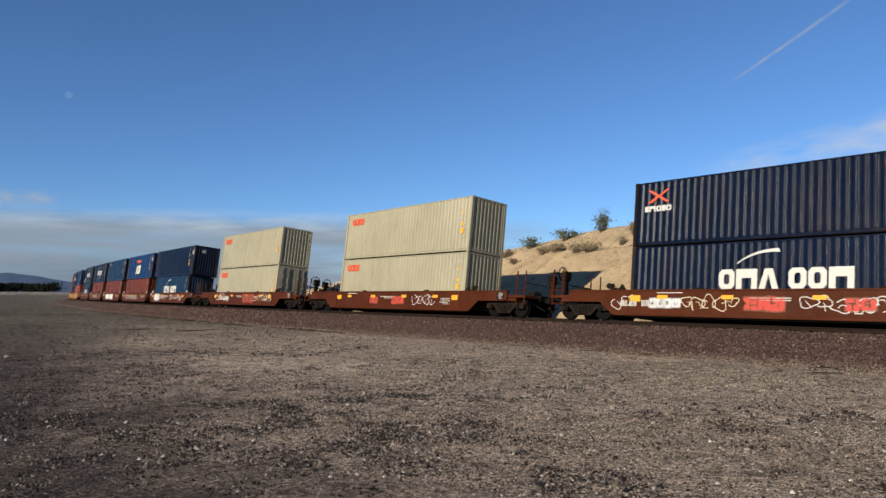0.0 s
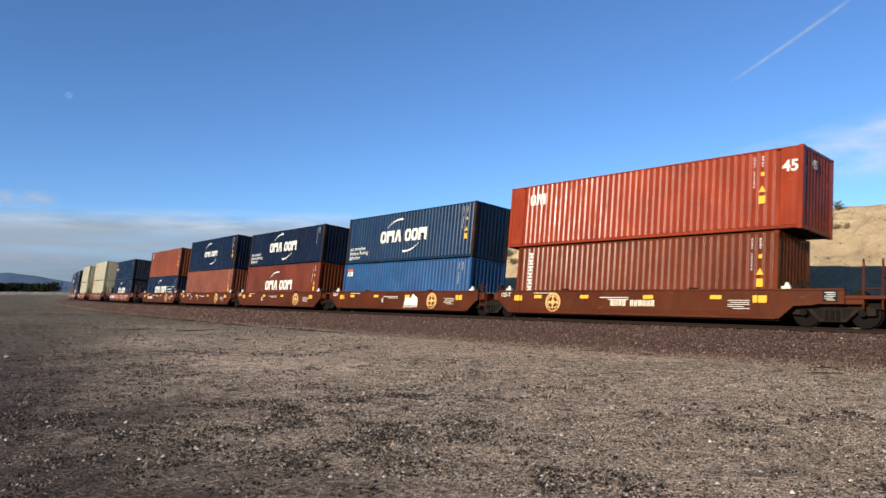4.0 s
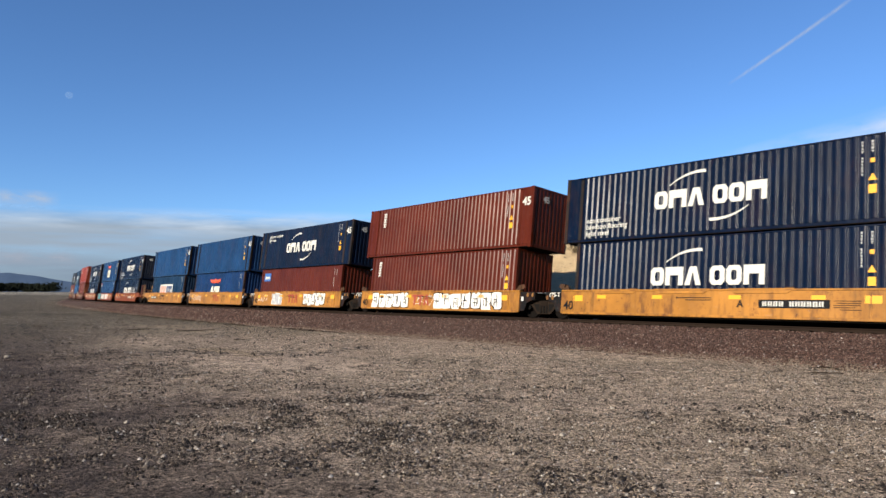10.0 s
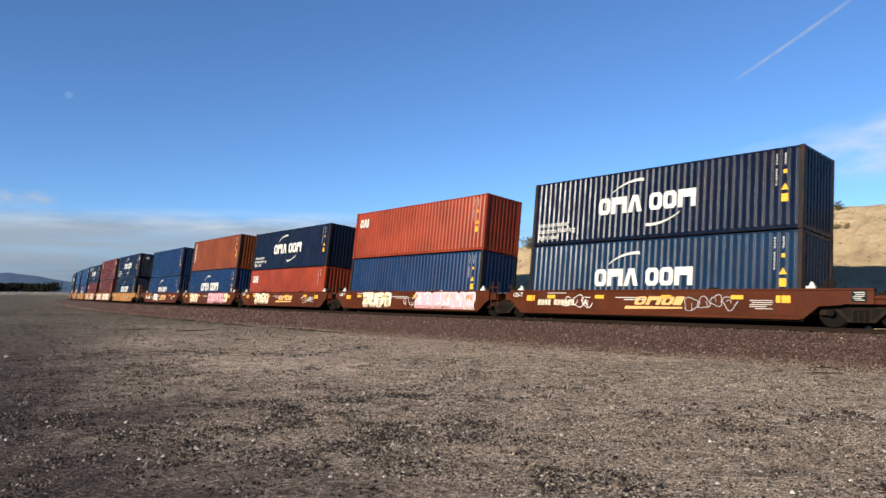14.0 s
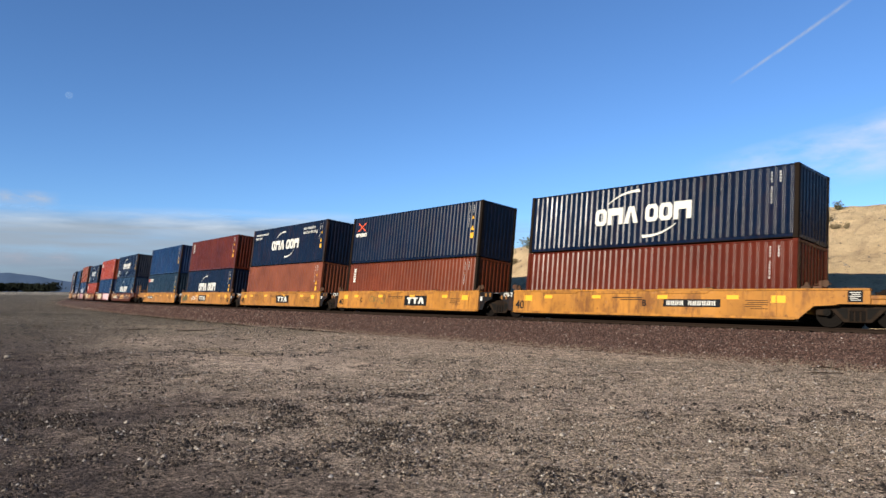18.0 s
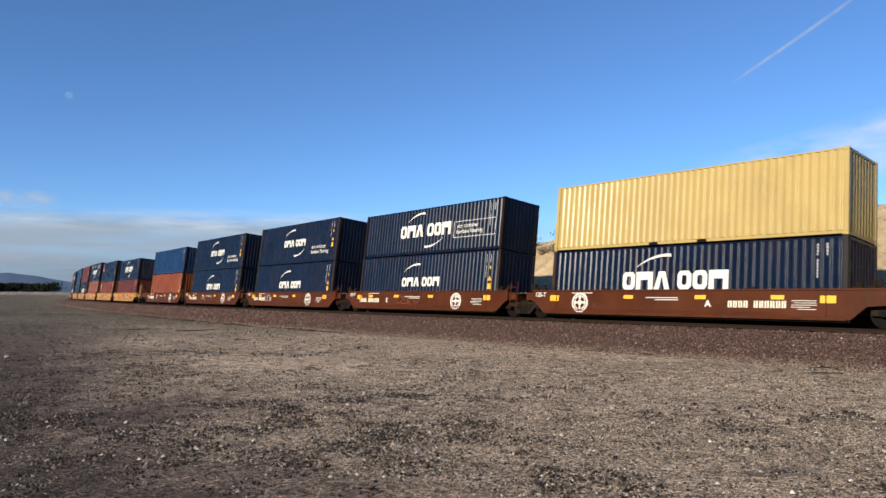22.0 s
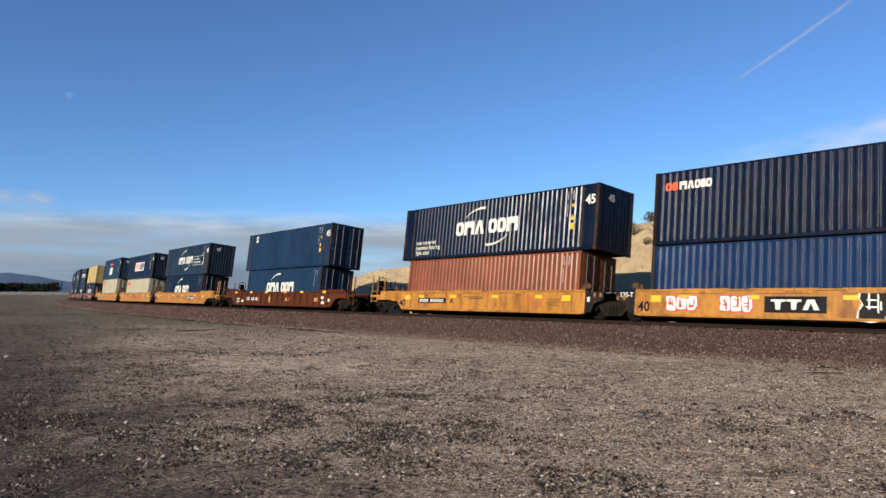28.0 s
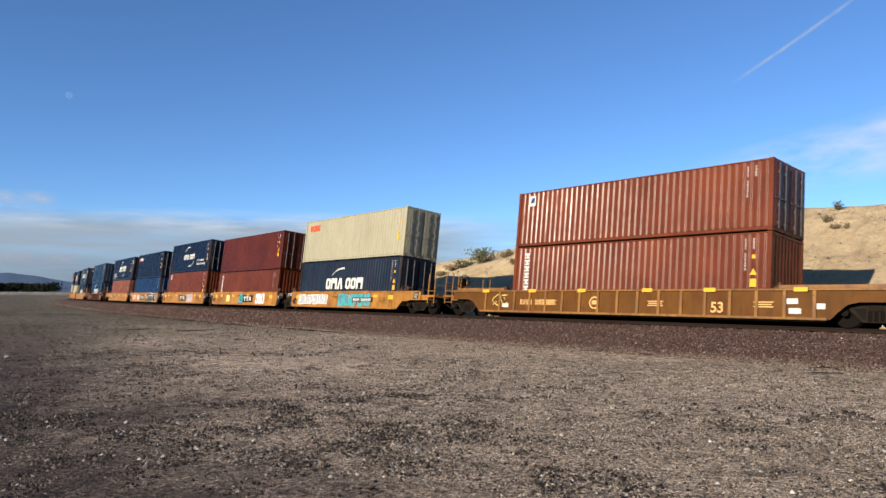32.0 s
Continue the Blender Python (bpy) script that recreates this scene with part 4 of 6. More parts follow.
def blocks(kinds, width, height, slant=0.0):
    """Plain shapes in place of a brand's name, centred, running to the viewer's right: rings (o), slotted blocks (n), wedges (t, v), blocks (b, i)."""
    s = Shape()
    unit = width / sum(GLYPH_WIDE[q] for q in kinds)
    x, h = width / 2, height / 2
    for q in kinds:
        w = GLYPH_WIDE[q] * unit
        c, r = x - w / 2, w * 0.46
        put = lambda pts: s.prism([(c - px * r - slant * (pz * h + h), pz * h) for px, pz in pts], -0.004, 0.004)
        if q == "o":
            outer = [(-1, -0.62), (-0.62, -1), (0.62, -1), (1, -0.62), (1, 0.62), (0.62, 1), (-0.62, 1), (-1, 0.62)]
            inner = [(px * 0.36, pz * 0.52) for px, pz in outer]
            lean = lambda pts: [(c - px * r - slant * (pz * h + h), pz * h) for px, pz in pts]
            s.ring(lean(outer), lean(inner), -0.004, 0.004)
        elif q == "n":
            put([(-1, -1), (-0.46, -1), (-0.46, 0.1), (0.46, 0.1), (0.46, -1), (1, -1), (1, 1), (-1, 1)])
        elif q == "t":
            put([(-1, -1), (-0.36, -1), (-0.02, 0.45), (0.36, -1), (1, -1), (0.42, 1), (-0.42, 1)])
        elif q == "v":
            put([(-0.30, -1), (0.30, -1), (0.42, 0.5), (1, 0.62), (1, 1), (-1, 1), (-1, 0.62), (-0.42, 0.5)])
        elif q in "bi":
            put([(-1, -1), (1, -1), (1, 0.92), (0.86, 1), (-0.86, 1), (-1, 0.92)])
        x -= w
    return s


def arc_shape(x0, z0, x1, z1, sag, thick):
    """A crescent stroke from (x0, z0) to (x1, z1)."""
    n = 14
    outer, inner = [], []
    dx, dz = x1 - x0, z1 - z0
    l = math.hypot(dx, dz)
    nx, nz = -dz / l, dx / l
    for i in range(n + 1):
        u = i / n
        b = 4 * u * (1 - u)
        t = thick * (0.25 + 0.75 * u)
        cx, cz = x0 + dx * u + nx * sag * b, z0 + dz * u + nz * sag * b
        outer.append((cx + nx * t / 2, cz + nz * t / 2))
        inner.append((cx - nx * t / 2, cz - nz * t / 2))
    return Shape().prism(outer + inner[::-1], -0.004, 0.004)


def triangle(r):
    return Shape().prism([(-r, -r * 0.8), (r, -r * 0.8), (0, r)], -0.004, 0.004)


FACE = W / 2 + 0.006


def mark(box, name, key, make, x, z, material, label=""):
    return piece(name, cached(("mark", key), lambda: make().mesh("marking", material)), box, None, pose(x, FACE, z), label)


def code_columns(box, L, H, tall):
    """Small registration characters near the back corner, as plain bars, and the yellow hazard marks."""
    def bars(count, wide, skip=()):
        s = Shape()
        for i in range(count):
            if i not in skip:
                z = -i * 0.105
                s.box(-wide, wide, -0.003, 0.003, z - 0.030, z)
                s.box(-wide * (0.9 if i % 3 else 0.5), wide * (0.4 if i % 2 else 0.9), -0.003, 0.003, z - 0.068, z - 0.042)
        return s
    x = -(6.096 - 0.62)
    for key, count, wide, px in (("code11", 11, 0.026, x + 0.30), ("code4", 4, 0.034, x)):
        ob = mark(box, "code_column", key, lambda: bars(count, wide, (4,)), px, H - 0.24, STENCIL, "white registration bars")
        tagged(ob, kind="stuff")
    if tall:
        mark(box, "hazard_mark", "haz", lambda: triangle(0.13), x, H - 1.42, REFLECT, "yellow warning triangle")
        mark(box, "hazard_mark", "hazsq", lambda: Shape().box(-0.115, 0.115, -0.004, 0.004, -0.14, 0.14), x, H - 1.80, REFLECT, "yellow height panel")
        mark(box, "label_patch", "patch", lambda: Shape().box(-0.06, 0.06, -0.004, 0.004, -0.07, 0.07), x, H - 0.88, REFLECT)


def lines_of(box, rows, x, z, size, step):
    for i, text in enumerate(rows):
        me = writing(text, size, WHITE, 0.003)
        w = max(v.co.x for v in me.vertices) - min(v.co.x for v in me.vertices)
        piece("lettering", me, box, None, pose(x - w / 2, FACE, z - i * step), "white lettering")


def decorate(box, L, H, words, seated):
    if "plain" not in words:
        code_columns(box, L, H, H > 2.7)
    mid = H / 2 + (-0.06 if seated else 0.03)
    for wd in words:
        if wd in ("cma", "cmas"):
            if wd == "cma":
                mark(box, "wordmark", "cma", lambda: blocks("ont oon", 4.55, 0.70), 0.1, mid, WHITE, "white block wordmark")
            else:
                mark(box, "wordmark", "cmas", lambda: blocks("ont oon", 3.4, 0.50), 0.1, mid, WHITE, "white block wordmark")
            mark(box, "emblem_arc", "arc1", lambda: arc_shape(0.75, 0.0, -0.75, 0.42, -0.14, 0.13), 0.95, mid + 0.55, WHITE, "white curved stroke")
            mark(box, "emblem_arc", "arc2", lambda: arc_shape(-0.75, 0.0, 0.75, -0.42, -0.14, 0.13), -0.75, mid - 0.50, WHITE, "white curved stroke")
        elif wd == "eco":
            lines_of(box, ("eco container", "bamboo flooring", "light steel"), 5.65, 0.92, 0.31, 0.28)
        elif wd == "ecor":
            lines_of(box, ("eco container", "bamboo flooring"), -2.6, 1.05, 0.36, 0.34)
        elif wd == "ecobox":
            lines_of(box, ("eco container", "bamboo flooring"), -2.65, mid + 0.02, 0.30, 0.30)
            mark(box, "frame_line", "frame", lambda: Shape().box(-1.6, 1.6, -0.004, 0.004, 0.40, 0.43).box(-1.6, 1.6, -0.004, 0.004, -0.43, -0.40).box(-1.6, -1.57, -0.004, 0.004, -0.4, 0.4).box(1.57, 1.6, -0.004, 0.004, -0.4, 0.4), -4.0, mid - 0.15, WHITE)
        elif wd == "adv":
            lines_of(box, ("advanced container", "light steel"), 5.5, H - 0.42, 0.30, 0.28)
        elif wd == "advr":
            lines_of(box, ("eco container", "bamboo flooring"), -2.7, H - 0.42, 0.32, 0.30)
        elif wd == "cmabox":
            mark(box, "name_panel", "cmabox", lambda: Shape().box(-2.4, 2.4, -0.004, 0.004, -0.52, 0.52), 0.2, mid, WHITE, "white name panel")
            piece("wordmark", cached(("mark", "cmal"), lambda: blocks("ont", 2.1, 0.72).mesh("m", SALMONV)), box, None, pose(1.35, FACE + 0.008, mid), "faded red block wordmark")
            piece("wordmark", cached(("mark", "cmar"), lambda: blocks("oon", 2.1, 0.72).mesh("m", NAVYV)), box, None, pose(-0.95, FACE + 0.008, mid), "navy block wordmark")
        elif wd == "apl":
            mark(box, "wordmark", "apl", lambda: blocks("tob", 2.3, 1.05, 0.12), 0.6, mid - 0.36, CREAMW, "cream block wordmark")
            def bird():
                s = Shape().prism([(1.35, 0.18), (1.2, -0.05), (0.25, -0.02), (0.12, -0.16), (-0.12, -0.16), (-0.25, -0.02), (-1.2, -0.05), (-1.35, 0.18), (-0.2, 0.13), (-0.06, 0.25), (0.06, 0.25), (0.2, 0.13)], -0.004, 0.004)
                for i in (-3, -2, -1, 1, 2, 3):
                    s.box(i * 0.28 - 0.07, i * 0.28 + 0.07, -0.004, 0.004, -0.17, -0.05)
                return s
            mark(box, "emblem", "bird", bird, 0.6, mid + 0.62, VIVID, "orange-red spread emblem")
        elif wd == "aplsm":
            mark(box, "small_panel", "aplsm", lambda: blocks("tob", 0.62, 0.30), 5.35, H - 0.62, WHITE)
            mark(box, "small_emblem", "aplsr", lambda: Shape().box(-0.3, 0.3, -0.004, 0.004, -0.05, 0.05), 5.35, H - 0.38, VIVID)
        elif wd == "oocl":
            mark(box, "wordmark", "oocl", lambda: blocks("ooob", 1.35, 0.40), 4.75, H - 0.55, VIVID, "red block wordmark")
        elif wd == "cai":
            mark(box, "wordmark", "cai", lambda: blocks("oti", 0.95, 0.52), 5.1, H - 0.72, WHITE, "white block wordmark")
        elif wd in ("triton", "tex"):
            n = 6 if wd == "triton" else 3
            def column(n=n):
                s = Shape()
                for i in range(n):
                    z = -i * 0.30
                    s.box(-0.13, 0.13, -0.004, 0.004, z - 0.09, z)
                    s.box(-0.13, 0.13, -0.004, 0.004, z - 0.24, z - 0.17)
                    s.box(-0.05, 0.05, -0.004, 0.004, z - 0.17, z - 0.09)
                return s
            mark(box, "wordmark", wd, column, 5.25, H - 0.30, WHITE, "white upright block wordmark")
        elif wd == "xines":
            mark(box, "emblem", "xin", lambda: Shape().prism([(0.5, 0.26), (0.34, 0.26), (-0.5, -0.26), (-0.34, -0.26)], -0.004, 0.004).prism([(-0.5, 0.26), (-0.38, 0.26), (0.5, -0.26), (0.30, -0.26)], -0.006, 0.002), 5.0, H - 0.62, VIVID, "orange crossed emblem")
            mark(box, "wordmark", "xinw", lambda: blocks("bnobo", 1.2, 0.22), 5.0, H - 1.12, WHITE, "white block wordmark")
        elif wd == "seaco":
            mark(box, "wordmark", "sea1", lambda: blocks("ob", 0.55, 0.32), 5.35, H - 0.62, VIVID, "red block wordmark")
            mark(box, "wordmark", "sea2", lambda: blocks("ntobo", 1.35, 0.32), 4.35, H - 0.62, WHITE, "white block wordmark")
        elif wd == "cap":
            mark(box, "small_panel", "cap", lambda: Shape().box(-0.19, 0.19, -0.004, 0.004, -0.24, 0.24), 5.2, H - 0.45, WHITE, "white square label")
            piece("small_emblem", cached("capin", lambda: Shape().prism([(0.13, -0.1), (-0.13, -0.1), (-0.13, 0.14), (0.03, 0.14)], -0.004, 0.004).mesh("m", NAVYV)), box, None, pose(5.2, FACE + 0.008, H - 0.45))
        elif wd == "beacon":
            mark(box, "small_panel", "beac", lambda: Shape().box(-0.55, 0.55, -0.004, 0.004, -0.3, 0.3), 5.0, H - 0.6, SPRAY["blue"], "blue and yellow label")
            piece("small_emblem", cached("beacin", lambda: blocks("obtoo", 0.8, 0.2).mesh("m", CREAMW)), box, None, pose(5.0, FACE + 0.008, H - 0.65))
        elif wd == "pockets":
            # no hollow here: a flat dark plate paints the shade inside each pocket
            for x in (1.03, -1.03):
                mark(box, "fork_pocket", "pocket", lambda: Shape().box(-0.18, 0.18, -0.004, 0.004, -0.055, 0.055), x, 0.085, STEEL_DARK, "dark plate painting the shade inside a forklift pocket")
        elif wd == "n45":
            piece("lettering", writing("45", 0.55, WHITE, 0.014), box, None, pose(-(L / 2 - 0.42), FACE, H - 0.72), "white length figures")
            piece("lettering", writing("45", 0.42, WHITE, 0.012), box, None, pose(-L / 2 - 0.012, 0.35, H - 0.55) @ Matrix.Rotation(radians(90), 4, "Z"), "white length figures")


def spray_letters(parent, x, width, height, count, fill, edge, seed, z=0.68):
    """Fat painted shapes, shoulder to shoulder, with an outline and inner strokes on a car's side; no readable words."""
    rng = random.Random(seed)
    back, front, cuts = Shape(), Shape(), Shape()
    cell = width / count
    for i in range(count):
        cx, lean = width / 2 - cell * (i + 0.5), rng.uniform(-0.12, 0.12)
        top, low = rng.uniform(0.42, 0.52) * height, -rng.uniform(0.40, 0.52) * height
        half = cell * rng.uniform(0.44, 0.52)
        pts = []
        for k in range(16):
            a = 2 * math.pi * k / 16
            ca, sa = math.cos(a), math.sin(a)
            r = (abs(ca) ** 9 + abs(sa) ** 9) ** (-1 / 9) * rng.uniform(0.95, 1.03)
            if k == i * 5 % 16:
                r *= 0.72
            pz = r * sa * (top if sa > 0 else -low)
            pts.append((cx + r * ca * half + lean * pz, pz))
        front.prism(pts, -0.002, 0.002)
        grow = 0.045
        back.prism([(px + math.copysign(grow, px - cx), pz + math.copysign(grow, pz)) for px, pz in pts], -0.002, 0.002)
        for k in range(5):
            upright = k not in (1, 3)
            ax, az = cx + (rng.uniform(-0.24, 0.24) if upright else 0.05) * cell, (rng.uniform(-0.2, 0.2) if upright else rng.uniform(-0.25, 0.25)) * height
            w, h = (0.024, rng.uniform(0.14, 0.32) * height) if upright else (rng.uniform(0.12, 0.28) * cell, 0.024)
            cuts.prism([(ax - w, az - h), (ax + w * 0.8, az - h * 0.9), (ax + w, az + h), (ax - w * 0.7, az + h)], -0.002, 0.002)
    piece("graffiti", back.mesh("m", SPRAY[edge]), parent, None, pose(x, SIDE_Y + 0.006, z))
    piece("graffiti", front.mesh("m", SPRAY[fill]), parent, None, pose(x, SIDE_Y + 0.011, z), fill + " spray-painted shapes")
    piece("graffiti", cuts.mesh("m", SPRAY[edge]), parent, None, pose(x, SIDE_Y + 0.016, z))


def spray_lines(parent, x, width, height, colour, seed, z=0.70):
    """Bubbly outlines and loose strokes drawn with a thin spray line."""
    rng = random.Random(seed)
    s = Shape()

    def stroke(pts, thick):
        for (px, pz), (qx, qz) in zip(pts, pts[1:]):
            l = math.hypot(qx - px, qz - pz) or 1.0
            nx, nz = -(qz - pz) / l * thick, (qx - px) / l * thick
            s.prism([(px + nx, pz + nz), (px - nx, pz - nz), (qx - nx, qz - nz), (qx + nx, qz + nz)], -0.002, 0.002)
    count = max(2, int(width / 0.42))
    for i in range(count):
        cx, cz = (i - (count - 1) / 2) * width / count, rng.uniform(-0.08, 0.08)
        a0, turn = rng.uniform(0, 6.28), rng.uniform(4.2, 6.6)
        rx, rz = width / count * rng.uniform(0.42, 0.62), height * rng.uniform(0.26, 0.46)
        loop = []
        for k in range(15):
            a = a0 + turn * k / 14
            w = 1 + 0.22 * math.sin(3 * a + i * 1.7)
            loop.append((cx + rx * w * math.cos(a), max(-height * 0.55, min(height * 0.55, cz + rz * w * math.sin(a)))))
        stroke(loop, 0.013)
        px, pz, d = cx + rng.uniform(-0.3, 0.3) * rx, cz + rng.uniform(-0.4, 0.4) * rz, rng.uniform(0, 6.28)
        tail = [(px, pz)]
        for k in range(5):
            d += rng.uniform(-0.9, 0.9)
            px, pz = px + 0.06 * math.cos(d), pz + 0.06 * math.sin(d)
            tail.append((px, pz))
        stroke(tail, 0.010)
    piece("graffiti", s.mesh("m", SPRAY[colour]), parent, None, pose(x, SIDE_Y + 0.007, z), colour + " scrawled lines")


# ---------------------------------------------------------------- well cars
def bogie(parent, x):
    """A three-piece freight truck at x."""
    def frame_mesh():
        s = Shape()
        s.prism([(-1.25, 0.38), (-1.25, 0.60), (-0.75, 0.74), (0.75, 0.74), (1.25, 0.60), (1.25, 0.38), (1.02, 0.36), (0.80, 0.56), (0.40, 0.16), (-0.40, 0.16), (-0.80, 0.56), (-1.02, 0.36)], -0.07, 0.07)
        return s.mesh("side_frame", DUSTY, 0.015)

    # A solid dark prism paints the shade seen through the side frame's opening.
    def opening_shade_mesh():
        return Shape().prism([(0.66, 0.60), (0.36, 0.26), (0.28, 0.28), (0.28, 0.60)], -0.075, 0.075).mesh("opening_shade", STEEL_DARK)

    def wheel_mesh():
        s = Shape()
        s.disc((0, 0, 0), 0.485, -0.05, -0.015, 28)
        s.disc((0, 0, 0), 0.455, -0.015, 0.095, 28)
        s.disc((0, 0, 0), 0.37, 0.06, 0.099, 20)
        s.disc((0, 0, 0), 0.14, 0.095, 0.16, 12)
        return s.mesh("wheel", WHEEL, 0.006)
    root = new("bogie")
    root.parent = parent
    root.matrix_basis = pose(x, 0, 0)
    springs = cached("springs", lambda: Shape().tube((-0.17, 0, 0.2), (-0.17, 0, 0.52), 0.075, 8).tube((0, 0, 0.2), (0, 0, 0.52), 0.075, 8).tube((0.17, 0, 0.2), (0.17, 0, 0.52), 0.075, 8).mesh("springs", WHEEL))
    for sy in (1, -1):
        flip = Matrix() if sy > 0 else Matrix.Rotation(math.pi, 4, "Z")
        piece("side_frame", cached("side_frame", frame_mesh), root, None, pose(0, sy * 1.0, 0))
        piece("spring_nest", springs, root, None, pose(0, sy * 1.04, 0))
        for sx in (1, -1):
            piece("frame_recess", cached("opening_shade", opening_shade_mesh), root, None, pose(0, sy * 1.0, 0) @ Matrix.Diagonal((sx, 1, 1, 1)))
            piece("wheel", cached("wheel", wheel_mesh), root, None, pose(sx * 0.89, sy * 0.755, 0.455) @ flip)
            piece("bearing", cached("bearing", lambda: Shape().disc((0, 0, 0), 0.12, -0.05, 0.10, 12).disc((0, 0, 0), 0.06, 0.10, 0.13, 8).mesh("bearing", STEEL_DARK, 0.008)), root, None, pose(sx * 0.89, sy * 1.02, 0.455) @ flip)
    piece("bolster", cached("bolster", lambda: Shape().box(-0.2, 0.2, -1.1, 1.1, 0.50, 0.76).mesh("bolster", GRIME, 0.02)), root)
    for sx in (1, -1):
        piece("axle", cached("axle", lambda: Shape().tube((0, -0.7, 0.455), (0, 0.7, 0.455), 0.085, 8).mesh("axle", WHEEL)), root, None, pose(sx * 0.89, 0, 0))
    return root


SIDE_Y = 1.42       # outer face of a well's side
TOP, LOW = 1.16, 0.20
LONG = {"w": 1.85, "r": 1.75}      # a 53 foot well is longer than a 40 foot one by so much at each end


def end_outline(style, kind, reach):
    """The edge of the side plate at one end, from its bottom corner up; x measured from the middle."""
    k = LONG.get(style, 0.0)
    if style == "r":
        return [(6.35 + k, LOW), (6.55 + k, 0.42), (6.85 + k, 0.68), (7.2 + k, 0.76), (reach - 1.15, 0.76), (reach - 1.15, TOP + 0.05)]
    if kind == "joint":
        if style == "n":
            return [(6.30, LOW), (6.62, 0.42), (6.78, 0.72), (6.62, 0.98), (6.25, TOP)]
        if style in ("t", "w"):
            return [(6.62 + k, LOW), (6.62 + k, TOP)]
        return [(6.30, LOW), (6.85, 0.66), (7.02, 0.72), (7.02, TOP)]
    far = reach - 1.42
    if style == "s":
        return [(6.75, LOW), (7.40, 0.70), (far - 0.3, 0.70), (far, 0.76), (far, TOP - 0.03)]
    return [(6.25 + k, LOW), (6.72 + k, 0.62), (7.35 + k, 0.66), (7.5 + k, 0.70), (far, 0.70), (far, TOP - 0.04)]


def well_unit(style, colour, front, back, label, extras):
    """One unit of a well car; an end is ('joint' or 'coupler', its distance from the middle)."""
    m, worn = CAR[colour], CAR["worn"] if colour in ("yellow", "ochre") else GRIME
    root = thing("well_car", label, "well car", "well cars of the train")
    k = LONG.get(style, 0.0)
    fo, bo = end_outline(style, *front), end_outline(style, *back)
    key = (style, front[0], round(front[1], 2), back[0], round(back[1], 2))
    half = 6.3 + k
    ends = ((1, front, fo), (-1, back, bo))
    ribbed = style == "r"

    def side():
        pts = fo + [(-x, z) for x, z in bo[::-1]]
        return Shape().prism(pts, SIDE_Y - 0.06, SIDE_Y if not ribbed else SIDE_Y - 0.03).mesh("side_wall", m)

    for sy in (1, -1):
        at = Matrix() if sy > 0 else Matrix.Diagonal((1, -1, 1, 1))
        piece("side_wall", cached(("side", key), side), root, CAR["dull"] if colour == "ochre" else m, at)
        fx, bx = fo[-1][0], bo[-1][0]
        chord = cached(("chord", key), lambda: Shape().box(-bx, fx, SIDE_Y - 0.20, SIDE_Y + 0.035, TOP - 0.035, TOP + 0.03).mesh("chord", m, 0.01))
        piece("top_chord", chord, root, m, at)
        low = cached(("lower", key), lambda: Shape().box(-bo[0][0] + 0.1, fo[0][0] - 0.1, SIDE_Y - 0.12, SIDE_Y + 0.025, LOW - 0.03, LOW + 0.06).mesh("lower", m, 0.01))
        piece("bottom_chord", low, root, m, at)
        if ribbed:
            rib = cached("rib", lambda: Shape().box(-0.06, 0.06, SIDE_Y - 0.03, SIDE_Y + 0.03, LOW, TOP - 0.03).mesh("rib", m, 0.012))
            n = 17
            for i in range(n):
                piece("side_post", rib, root, m, at @ pose((i - (n - 1) / 2) * (2 * half + 0.1) / n, 0, 0))
        elif style in ("t",):
            lip = cached("lip", lambda: Shape().prism([(-1.15, TOP + 0.05), (1.15, TOP + 0.05), (0.92, TOP - 0.13), (-0.92, TOP - 0.13)], SIDE_Y, SIDE_Y + 0.03).mesh("lip", m, 0.008))
            if sy > 0:
                for x in (3.9, 0.9, -2.1):
                    piece("chord_stiffener", lip, root, m, at @ pose(x, 0, 0))
        elif style == "g":
            seam = cached(("seam", half), lambda: Shape().box(-half, half, SIDE_Y, SIDE_Y + 0.018, LOW + 0.10, LOW + 0.13).box(-half + 2.2, half - 0.5, SIDE_Y, SIDE_Y + 0.022, LOW + 0.17, LOW + 0.20).mesh("seam", m))
            piece("weld_seam", seam, root, m, at)
        for x in (6.16, -6.16):
            guide = cached("guide", lambda: Shape().box(-0.18, 0.18, -0.07, 0.07, 0.0, 0.12).prism([(-0.15, 0.12), (0.09, 0.12), (0.0, 0.31), (-0.06, 0.31)], -0.05, 0.05).mesh("guide", m, 0.012))
            piece("container_guide", guide, root, WHITE if style == "g" and colour == "brown" else worn, at @ pose(x * 1.045, SIDE_Y - 0.12, TOP + 0.03) @ Matrix.Diagonal((0.85, 1, 0.75, 1)))
        if style in ("w", "r"):
            for sx, (kd, reach), o in ends:
                x0, x1 = 6.45, o[-1][0]
                ledge = cached(("ledge", style, round(x1, 2)), lambda: Shape().box(x0, x1 - 0.3, SIDE_Y - 0.42, SIDE_Y - 0.02, TOP + 0.03, TOP + 0.16).mesh("ledge", m, 0.012))
                piece("walkway", ledge, root, m, at if sx > 0 else at @ Matrix.Diagonal((-1, 1, 1, 1)))
    if not ribbed:
        gear = cached("corner_gear", lambda: Shape().box(-0.22, 0.06, -0.06, 0.06, 0.0, 0.09).box(-0.05, 0.05, -0.10, 0.05, 0.09, 0.26).tube((-0.20, 0.0, 0.15), (0.32, 0.0, 0.15), 0.022, 6).disc((0.14, 0, 0.17), 0.12, -0.02, 0.02, 12).mesh("corner_gear", GRIME, 0.006))
